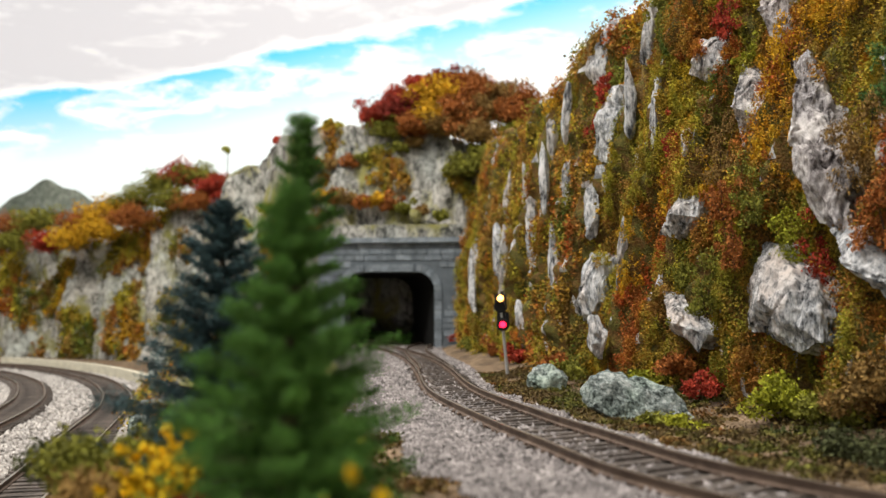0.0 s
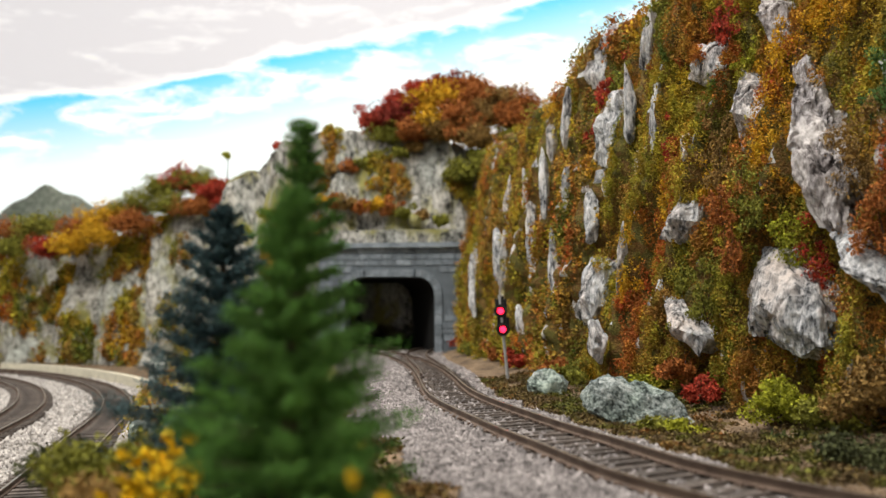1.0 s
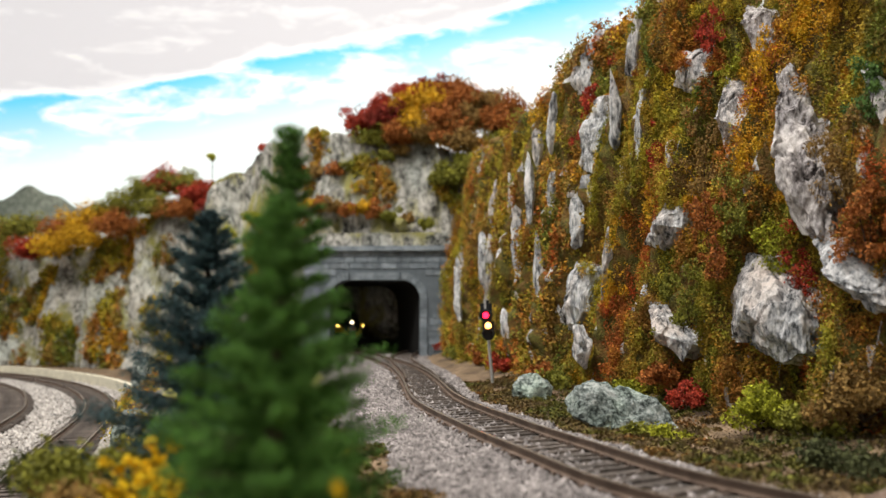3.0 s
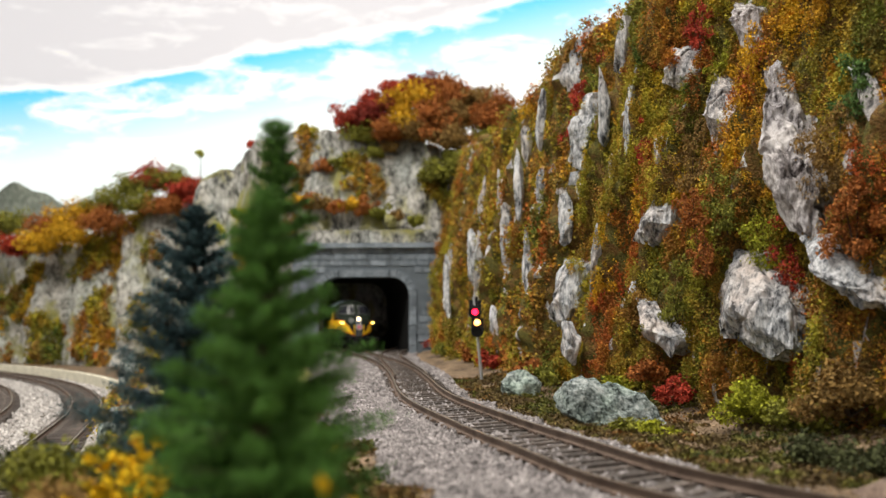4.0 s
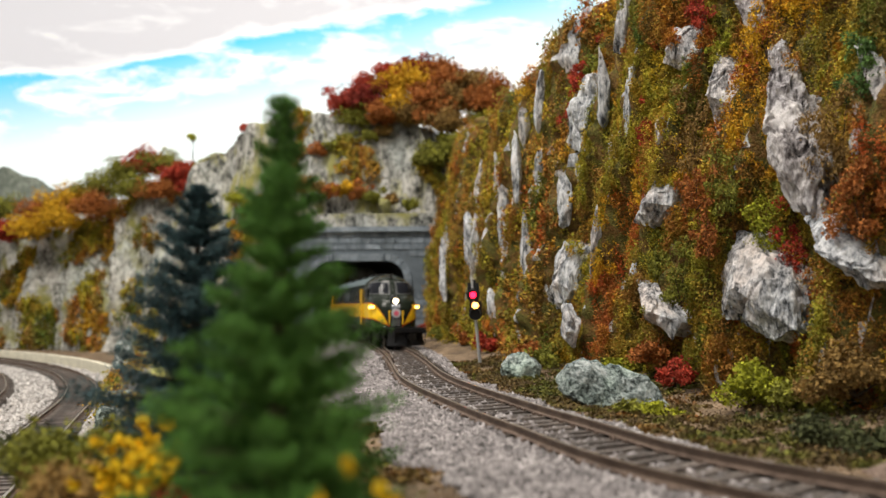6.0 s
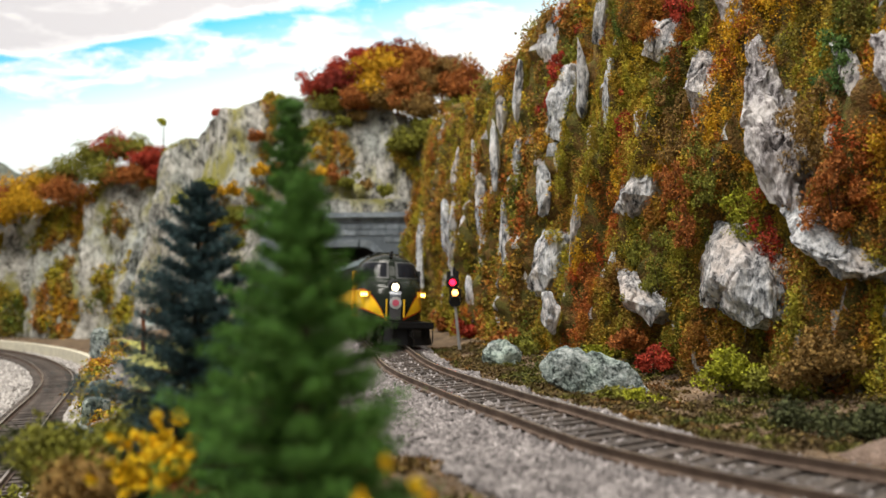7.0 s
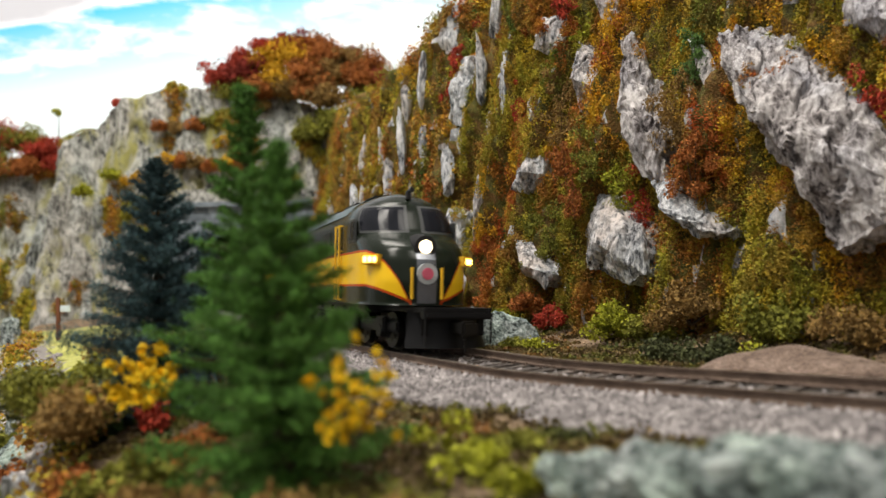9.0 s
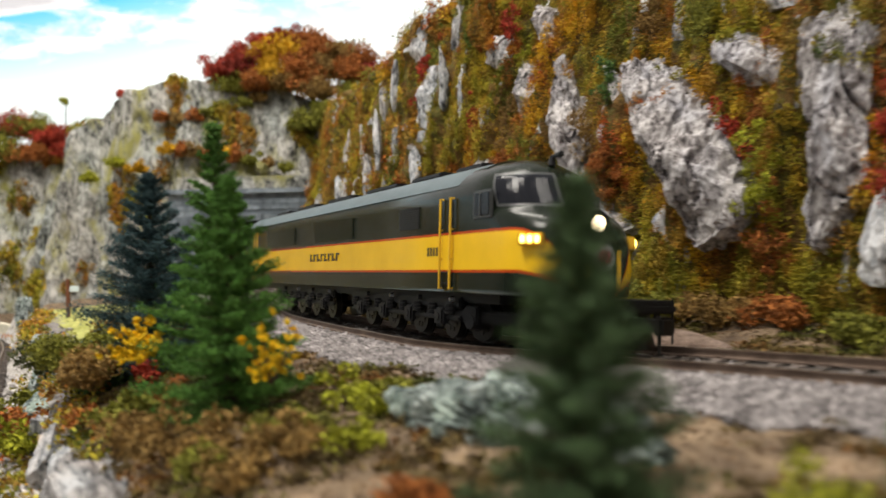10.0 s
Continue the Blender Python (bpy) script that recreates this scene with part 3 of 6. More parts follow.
def crag(outline, out, mat_):
    """A broken slab that stands out of the cliff: its outline as places (y, z) on the face, bulging, with split and pitted sides."""
    seed = len(CRAGS)
    my, mz = np.mean(outline, axis=0)
    outline = [(my + 1.04 * (y - my), mz + 1.06 * (z - mz)) for y, z in outline]
    CRAGS.append([(my + 0.84 * (y - my), mz + 0.88 * (z - mz)) for y, z in outline])

    def face(y, z, d):
        j = int(np.argmin(np.abs(CLIFF[:, 1] - y)))
        b = 0.10 * z + 0.004 * z * z - d
        y0 = CLIFF[j, 1] - y
        return Vector((CLIFF[j, 0] + CLIFF_N[j, 0] * b, CLIFF[j, 1] - y0 + CLIFF_N[j, 1] * b, z))

    cy, cz = sum(p[0] for p in outline) / len(outline), sum(p[1] for p in outline) / len(outline)
    bm = bmesh.new()
    edge = [bm.verts.new(face(y, z, out * 0.78)) for y, z in outline]
    deep = [bm.verts.new(face(y - 0.12 * (y - cy), z + 0.05 * (z - cz), -1.6)) for y, z in outline]
    mid = bm.verts.new(face(cy, cz, out * 1.5))
    for k in range(len(outline)):
        m = (k + 1) % len(outline)
        bm.faces.new((mid, edge[k], edge[m]))
        bm.faces.new((edge[k], deep[k], edge[m]))
        bm.faces.new((edge[m], deep[k], deep[m]))
    for _ in range(5):
        bmesh.ops.subdivide_edges(bm, edges=bm.edges, cuts=1, use_grid_fill=True)
        if len(bm.verts) > 9000:
            break
    bmesh.ops.recalc_face_normals(bm, faces=bm.faces)
    bm.normal_update()
    size = max(p[1] for p in outline) - min(p[1] for p in outline)
    off = Vector((seed * 2.7, seed * 1.3, 0))
    moved = []
    for v in bm.verts:
        w = v.co
        q = Vector((w.x, w.y, w.z * 0.45)) + off
        split = max(0.0, 1 - abs(noise.noise(Vector((w.x * 0.9, w.y * 0.9, w.z * 0.28)) + off)) / 0.05)
        a = -0.28 * split + 0.30 * noise.noise(q * 0.8) - 0.30 * abs(noise.noise(q * 1.7)) + 0.16 * noise.noise(q * 3.6) - 0.13 * abs(noise.noise(Vector((w.x * 4.5, w.y * 4.5, w.z * 1.6)) + off)) + 0.035 * noise.noise(w * 8.0)
        moved.append(v.normal * a * min(1.0, 0.35 + 0.09 * size))
    for v, m in zip(bm.verts, moved):
        v.co += m
    return tagged(part("crag", bm, mat_), "pale split plaster slab standing out of the cliff", "rock")


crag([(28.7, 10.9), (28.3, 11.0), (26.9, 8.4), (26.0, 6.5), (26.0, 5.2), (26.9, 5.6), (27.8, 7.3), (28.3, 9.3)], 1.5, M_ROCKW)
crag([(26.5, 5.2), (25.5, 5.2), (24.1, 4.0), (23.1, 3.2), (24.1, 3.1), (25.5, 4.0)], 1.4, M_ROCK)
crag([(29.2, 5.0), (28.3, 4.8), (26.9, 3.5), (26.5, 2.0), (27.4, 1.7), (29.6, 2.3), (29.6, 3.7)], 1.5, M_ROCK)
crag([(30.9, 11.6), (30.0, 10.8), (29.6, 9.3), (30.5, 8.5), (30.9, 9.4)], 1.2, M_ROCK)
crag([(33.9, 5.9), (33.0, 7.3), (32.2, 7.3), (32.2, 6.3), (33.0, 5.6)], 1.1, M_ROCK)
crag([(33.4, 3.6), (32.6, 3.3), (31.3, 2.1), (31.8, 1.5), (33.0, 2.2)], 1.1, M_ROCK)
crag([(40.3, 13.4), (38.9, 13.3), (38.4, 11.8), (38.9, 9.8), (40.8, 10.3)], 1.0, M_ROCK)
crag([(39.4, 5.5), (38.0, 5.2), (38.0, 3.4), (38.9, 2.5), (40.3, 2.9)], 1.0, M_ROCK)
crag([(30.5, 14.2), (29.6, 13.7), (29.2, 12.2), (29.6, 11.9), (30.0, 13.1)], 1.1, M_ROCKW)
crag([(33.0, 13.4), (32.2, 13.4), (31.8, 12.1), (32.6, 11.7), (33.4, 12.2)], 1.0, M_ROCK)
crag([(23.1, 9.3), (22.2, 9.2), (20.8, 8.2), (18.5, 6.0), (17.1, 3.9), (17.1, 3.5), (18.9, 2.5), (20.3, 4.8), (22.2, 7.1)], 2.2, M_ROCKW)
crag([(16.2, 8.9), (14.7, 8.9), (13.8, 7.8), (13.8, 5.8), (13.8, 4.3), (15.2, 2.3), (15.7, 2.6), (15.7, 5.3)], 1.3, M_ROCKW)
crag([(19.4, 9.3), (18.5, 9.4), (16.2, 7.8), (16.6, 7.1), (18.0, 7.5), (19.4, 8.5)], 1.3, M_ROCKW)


def build_rim_foliage():
    """Leaf clumps that hang over the upper rims of the slabs."""
    rr = np.random.default_rng(77)
    C = []
    for ob in [o for o in scene.objects if o.name.startswith("crag")]:
        v = np.empty(len(ob.data.vertices) * 3, dtype=np.float32)
        ob.data.vertices.foreach_get("co", v)
        v = v.reshape(-1, 3) / U
        top, foot = v[:, 2].max(), v[:, 2].min()
        for q in rr.permutation(len(v))[:500]:
            p = v[q]
            k = noise.noise(Vector(p * 0.55)) + 0.9 * ((p[2] - foot) / (top - foot) - 0.75)
            if k > 0.16:
                C.append(p)
    C = np.array(C)
    V, F = grains(ball_points(C, 0.22 * rr.uniform(0.5, 1.3, len(C)), 70, rr, 1.2), 0.046, LEAF, LEAFF, rng=rr)
    tagged(link("rim_foliage", V, F, M_AUTUMN), "autumn leaf clumps hanging over the rock rims", "foliage", kind="stuff")


build_rim_foliage()


def in_outline(y, z, outline):
    inside = False
    for (y0, z0), (y1, z1) in zip(outline, outline[1:] + outline[:1]):
        if (z0 > z) != (z1 > z) and y < y0 + (z - z0) * (y1 - y0) / (z1 - z0):
            inside = not inside
    return inside


def on_outcrop(j, z, grow=0.8):
    """Whether that column and height of the cliff's face lie under an outcrop."""
    if any(in_outline(CLIFF[j, 1], z, o) for o in CRAGS):
        return True
    for y, oz, hl, hw, tilt, _, _ in OUTCROPS:
        u, v = (j - np.argmin(np.abs(CLIFF[:, 1] - y))) * 0.25, z - oz
        c, s_ = math.cos(radians(tilt)), math.sin(radians(tilt))
        if ((u * c - v * s_) / hw) ** 2 + ((u * s_ + v * c) / hl) ** 2 < grow ** 2:
            return True
    return False


# ---- portal ----
PX0, PX1, PY, PH = -20.6, -4.9, 83.0, 10.3      # left and right end, front, height
OX0, OX1, OH, OR = -17.7, -8.45, 7.25, 1.9       # opening


def in_opening(x, z, grow=0.0):
    x0, x1, h, r = OX0 - grow, OX1 + grow, OH + grow, OR + grow
    if not (x0 < x < x1 and z < h):
        return False
    dx = max(x0 + r - x, x - (x1 - r), 0)
    dz = max(z - (h - r), 0)
    return dx * dx + dz * dz < r * r


def arch(grow, n=10):
    x0, x1, h, r = OX0 - grow, OX1 + grow, OH + grow, OR + grow
    pts = [(x0, -0.6)]
    for k in range(n + 1):
        a = math.pi - k * math.pi / 2 / n
        pts.append((x0 + r + r * math.cos(a), h - r + r * math.sin(a)))
    for k in range(n + 1):
        a = math.pi / 2 - k * math.pi / 2 / n
        pts.append((x1 - r + r * math.cos(a), h - r + r * math.sin(a)))
    pts.append((x1, -0.6))
    return pts


def build_portal():
    ob = thing("tunnel_portal", 0, 0, 0, "grey-blue cut stone tunnel portal with a flat rounded arch", "tunnel portal")
    a, n = arch(0.0), 0
    # core wall: a band from the opening out to the wall's outline, with depth
    outer = []
    for x, z in a:
        cx, cz = (OX0 + OX1) / 2, 2.0
        if z < 0:
            outer.append((PX0 if x < cx else PX1, z))
        else:
            dx, dz = x - cx, z - cz
            k = min((PX1 - cx) / dx if dx > 0.01 else 1e9, (PX0 - cx) / dx if dx < -0.01 else 1e9, (PH - cz) / dz if dz > 0.01 else 1e9)
            outer.append((cx + dx * k, cz + dz * k))
    V, F = [], []
    for (x, z), (xo, zo) in zip(a, outer):
        V += [(x, PY + 0.12, z), (xo, PY + 0.12, zo), (x, PY + 2.4, z), (xo, PY + 2.4, zo)]
    for k in range(len(a) - 1):
        i, j = 4 * k, 4 * k + 4
        F += [(i, i + 1, j + 1, j), (i, j, j + 2, i + 2), (i + 1, i + 3, j + 3, j + 1), (i + 2, j + 2, j + 3, i + 3)]
    link("core_wall", V, F, M_MORTAR, ob)
    # fill the two top corners behind the stones
    bm = bmesh.new()
    box(bm, (PX0 + PX1) / 2, PY + 1.3, (PH + OH) / 2 + 0.55, PX1 - PX0 - 0.1, 2.2, PH - OH - 1.2)
    part("lintel", bm, M_MORTAR, ob)
    # arch ring
    i2, o2 = arch(0.0, 6), arch(0.75, 6)
    for k in range(len(i2) - 1):
        segs = 6 if k in (0, len(i2) - 2) else (6 if k == 6 else 1)
        for q in range(segs):
            f0, f1 = (q + 0.04) / segs, (q + 0.96) / segs
            P = []
            for f in (f0, f1):
                for s_ in (i2, o2):
                    P.append((s_[k][0] * (1 - f) + s_[k + 1][0] * f, s_[k][1] * (1 - f) + s_[k + 1][1] * f))
            V = [(P[0][0], PY - 0.12, P[0][1]), (P[1][0], PY - 0.12, P[1][1]), (P[3][0], PY - 0.12, P[3][1]), (P[2][0], PY - 0.12, P[2][1])]
            V += [(x, PY + 0.4, z) for x, _, z in V]
            link("arch_stone", V, [(0, 1, 2, 3), (7, 6, 5, 4), (0, 4, 5, 1), (1, 5, 6, 2), (2, 6, 7, 3), (3, 7, 4, 0)], M_STONE, ob)
    # courses
    rr = random.Random(4)
    z = -0.5
    while z < PH - 0.7:
        h = rr.choice((0.62, 0.7, 0.78))
        x = PX0
        while x < PX1 - 0.2:
            w = min(rr.uniform(0.9, 1.9), PX1 - x)
            q = [(x + 0.04, z + 0.03), (x + w - 0.04, z + 0.03), (x + w - 0.04, z + h - 0.03), (x + 0.04, z + h - 0.03)]
            inside = [in_opening(px_, pz_, 0.7) for px_, pz_ in q]
            if not any(inside):
                bm = bmesh.new()
                box(bm, x + w / 2, PY + 0.12, z + h / 2, w - 0.07, 0.22 + rr.uniform(-0.05, 0.05), h - 0.06, 0.035)
                part("stone", bm, M_STONE, ob)
            x += w
        z += h
    bm = bmesh.new()
    box(bm, (PX0 + PX1) / 2, PY + 0.8, PH + 0.1, PX1 - PX0 + 0.5, 2.6, 0.55, 0.08)
    part("coping", bm, M_STONE, ob, "pale projecting coping stone")
    bm = bmesh.new()
    box(bm, (PX0 + PX1) / 2, PY + 2.2, PH + 1.1, PX1 - PX0 - 0.6, 1.6, 1.7, 0.25)
    part("parapet", bm, M_ROCKFAR, ob)
    # lining, with the unlit depth put into its colour
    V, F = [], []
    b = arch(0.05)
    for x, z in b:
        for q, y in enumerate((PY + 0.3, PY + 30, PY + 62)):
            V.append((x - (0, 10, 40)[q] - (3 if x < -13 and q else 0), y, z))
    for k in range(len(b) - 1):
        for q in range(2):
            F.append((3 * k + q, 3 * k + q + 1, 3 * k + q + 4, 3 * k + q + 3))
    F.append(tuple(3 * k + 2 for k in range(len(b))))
    link("lining", V, F, M_UNLIT, ob, "tunnel lining, near-black for the unlit depth")
    return ob


build_portal()


# ---- hills behind ----
def hill(name, outline, label, face, mat_, seed, depth=30, gap=None, rise=1.2):
    """A rock face along a line of (x, y, crest z), with a crest that falls back."""
    P = spline(outline, 0.5)
    t = tangents(P[:, :2])
    nr = np.stack([t[:, 1], -t[:, 0]], 1) * face
    vs = np.r_[np.linspace(0, 1, 70), 1.1, 1.3, 1.8]
    V = []
    for v in vs:
        for j in range(len(P)):
            foot = PH + 0.4 if gap and gap[0] < P[j, 0] < gap[1] else -3.6
            z = foot + min(v, 1) * (P[j, 2] - foot)
            b = max(v, 0) ** 1.6 * 5.0
            if v > 1:
                b = 5 + (v - 1) * depth
                z += rise * math.sin(min((v - 1) * 4, 1.5)) - 3.0 * max(0, v - 1.3)
            f = noise.noise(Vector((j * 0.10 + z * 0.04, z * 0.05, seed))) * 2.6 + min(0.3, abs(noise.noise(Vector((j * 0.22 + 0.05 * z, z * 0.10, seed + 9.0))))) * 4.0 + 0.5 * noise.noise(Vector((j * 0.5, z * 0.45, seed))) - 0.5 * abs(noise.noise(Vector((j * 0.8, z * 0.7, seed + 3.0))))
            f *= min(1, 0.35 + 1.2 * (1 - abs(min(v, 1) - 0.5)))
            V.append((P[j, 0] + nr[j, 0] * (b - f), P[j, 1] + nr[j, 1] * (b - f), z + (0.5 * noise.noise(Vector((j * 0.3, v * 5, seed))) if v > 0.8 else 0)))
    n, m = len(vs), len(P)
    i = np.arange(n * m).reshape(n, m)
    F = np.stack([i[:-1, :-1], i[:-1, 1:], i[1:, 1:], i[1:, :-1]], -1).reshape(-1, 4)
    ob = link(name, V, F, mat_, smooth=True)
    tagged(ob, label, "hill", kind="structure")
    return np.array(V).reshape(n, m, 3)


# over the portal
HILL_A = hill("tunnel_hill", [(-38, 106, 1), (-39.4, 98, 4), (-38.8, 92, 10), (-36.4, 88, 15), (-32.8, 86.2, 19), (-28.2, 85.6, 21.8), (-23, 86.2, 23.8), (-17, 87, 24.4), (-8, 87.6, 24), (-5.5, 88.6, 22.5), (0, 91, 22.5), (9, 95, 22.5)],
              "grey rocky hill above the tunnel portal", -1, M_ROCKFAR, 2.0, gap=(-20.8, -5.0), rise=0.5)
HILL_B = hill("left_hill", [(-150, 104, 13), (-110, 108, 13), (-85, 111, 13), (-70, 110, 13), (-60, 107.5, 13.5), (-53, 105, 15.5), (-47, 103.5, 18.8), (-41, 103, 19.2), (-36, 103, 17.5), (-32, 104, 15)],
              "long pale rock hillside with autumn growth beyond the curve", -1, M_ROCKLEFT, 6.0, rise=4.0)


# ---- tracks ----
RAILH = 0.21


def rail(p, parent, name="rail"):
    """A rail swept along p, head at z = base + 0."""
    prof = [(-0.10, -RAILH), (0.10, -RAILH), (0.10, -RAILH + 0.03), (0.02, -RAILH + 0.05), (0.02, -0.06), (0.042, -0.05), (0.042, 0.0), (-0.042, 0.0), (-0.042, -0.05), (-0.02, -0.06), (-0.02, -RAILH + 0.05), (-0.10, -RAILH + 0.03)]
    t = tangents(p[:, :2])
    r = np.stack([t[:, 1], -t[:, 0]], 1)
    k = len(prof)
    V = np.array([[(q[0] + s[0] * a, q[1] + s[1] * a, q[2] + b) for a, b in prof] for q, s in zip(p, r)]).reshape(-1, 3)
    F = [(i * k + j, i * k + (j + 1) % k, (i + 1) * k + (j + 1) % k, (i + 1) * k + j) for i in range(len(p) - 1) for j in range(k)]
    ob = link(name, V, F, [M_RAIL, M_RAILTOP], parent)
    idx = np.tile(np.array([1 if j == 6 else 0 for j in range(k)], dtype=np.int32), len(p) - 1)
    ob.data.polygons.foreach_set("material_index", idx)
    return ob


def tie_mesh(length=2.75, w=0.27, h=0.2):
    bm = bmesh.new()
    box(bm, 0, 0, 0, length, w, h, 0.02)
    for v in bm.verts:
        v.co += Vector((noise.noise(v.co * 3) * 0.02, noise.noise(v.co * 4 + Vector((3, 0, 0))) * 0.015, noise.noise(v.co * 5) * 0.012))
    bmesh.ops.scale(bm, vec=(U, U, U), verts=bm.verts)
    me = bpy.data.meshes.new("tie")
    bm.to_mesh(me)
    bm.free()
    me.materials.append(M_TIE)
    return me


TIE = tie_mesh()
TIE_LONG = tie_mesh(4.6)


def spike_mesh():
    bm = bmesh.new()
    for sx in (-1, 1):
        for o in (-0.15, 0.15):
            box(bm, sx * 0.865 + o, 0, 0.12, 0.09, 0.16, 0.07, 0.015)
    bmesh.ops.scale(bm, vec=(U, U, U), verts=bm.verts)
    me = bpy.data.meshes.new("spikes")
    bm.to_mesh(me)
    bm.free()
    me.materials.append(M_RAIL)
    return me


SPIKES = spike_mesh()


def bank(y):
    """Degrees by which the main line leans into its curve."""
    return -3.0 * min(1.0, max(0.0, (66 - y) / 18))


def track(name, line, z, label, y_lo=-99, y_hi=999, seed=0, spikes=True, banked=False):
    ob = thing(name, 0, 0, 0, label, "railway track")
    p3 = np.c_[line, np.full(len(line), z)]
    for k in (-0.865, 0.865):
        q = offset(line, k)
        lift = np.array([k * math.sin(radians(-bank(y))) * -1 if banked else 0.0 for y in q[:, 1]])
        rail(np.c_[q, z + lift], ob)
    bed = np.array([[(*q, z - RAILH - 0.055 + (k * math.sin(radians(bank(q[1]))) if banked else 0.0)) for q in offset(line, k)] for k in (-1.5, -1.25, 1.25, 1.5)])
    bed[0, :, 2] -= 0.25
    bed[3, :, 2] -= 0.25
    n_ = len(line)
    i_ = np.arange(4 * n_).reshape(4, n_)
    link("track_bed", bed.reshape(-1, 3), np.stack([i_[:-1, :-1], i_[:-1, 1:], i_[1:, 1:], i_[1:, :-1]], -1).reshape(-1, 4), M_TRACKDIRT, ob, "dark dirty roadbed between ties")
    t = tangents(line)
    rr = random.Random(seed)
    s, step = 0.0, 0.60
    while s < len(line) * 0.25 - 0.3:
        i = int(s / 0.25)
        x, y = line[i]
        if y_lo < y < y_hi:
            a = math.degrees(math.atan2(t[i, 1], t[i, 0])) - 90 + rr.gauss(0, 1.2)
            e = bpy.data.objects.new("tie", TIE)
            scene.collection.objects.link(e)
            e.parent = ob
            e.matrix_basis = pose((x + rr.gauss(0, 0.02)) * U, (y + rr.gauss(0, 0.02)) * U, (z - RAILH - 0.1 + rr.gauss(0, 0.008)) * U, 0, 0, a) @ pose(0, 0, 0, 0, -bank(y) if banked else 0, 0)
            if spikes:
                f = bpy.data.objects.new("tie_plate", SPIKES)
                scene.collection.objects.link(f)
                f.parent = e
        s += step
    return ob


track("main_track", MAIN, 0.0, "weathered model track with rust-brown rails and dark ties", -12, 80, 1, banked=True)
track("siding_track", SIDING, 0.0, "turnout leg with brown rails joining the main track", 50, 80, 2, False)
track("curved_track", LEFT_OUT, -2.62, "curving weathered track on pale ballast, rust-brown rails", 5, 108, 3, False)
track("curved_track", LEFT_IN, -2.62, "curving weathered track on pale ballast, rust-brown rails", 15, 108, 4, False)


def build_ballast():
    pts = []
    near = RNG.uniform((-4, 1), (16, 34), (190000, 2))
    keep = ballast_here(near[:, 0], near[:, 1])
    near = near[keep]
    far = RNG.uniform((-14, 34), (4, 83), (60000, 2))
    far = far[ballast_here(far[:, 0], far[:, 1])]
    left = RNG.uniform((-62, 6), (-4, 104), (110000, 2))
    left = left[(dist_to(LEFT_OUT[::4], left[:, 0], left[:, 1])[0] < 4.3) | (dist_to(LEFT_IN[::4], left[:, 0], left[:, 1])[0] < 4.3)]
    left = left[dist_to(LEDGE[::2], left[:, 0], left[:, 1])[1] < 0]
    for name, q, size, lines, lab in (("ballast", near, 0.085, (MAIN,), "pale grey-pink ballast chips beside the main track"), ("ballast", far, 0.10, (MAIN, SIDING), "pale ballast chips before the tunnel"),
                                      ("ballast", left, 0.14, (LEFT_OUT, LEFT_IN), "ballast chips in a paler, lit tone round the curved tracks")):
        z = ground_height(q[:, 0], q[:, 1])
        for ln in lines:
            d, _ = dist_to(ln[::2], q[:, 0], q[:, 1])
            inner = np.abs(d) < 1.42
            z = z + np.where(inner, 0.03, 0) + np.where((d >= 1.42) & (d < 2.6), 0.06 * (2.6 - d) / 1.2, 0)
            ok = (np.abs(d - 0.865) > 0.13) & ~((d < 1.3) & (RNG.uniform(size=len(q)) < 0.86))
            q, z = q[ok], z[ok]
        P = np.c_[q, z + RNG.uniform(-0.02, 0.05, len(q))]
        V, F = grains(P, size * 1.15, TETRA, TETF, 0.4)
        tagged(link(name, V, F, M_LITBALLAST if lines[0] is LEFT_OUT else M_BALLAST), lab, "ballast", kind="stuff")


build_ballast()


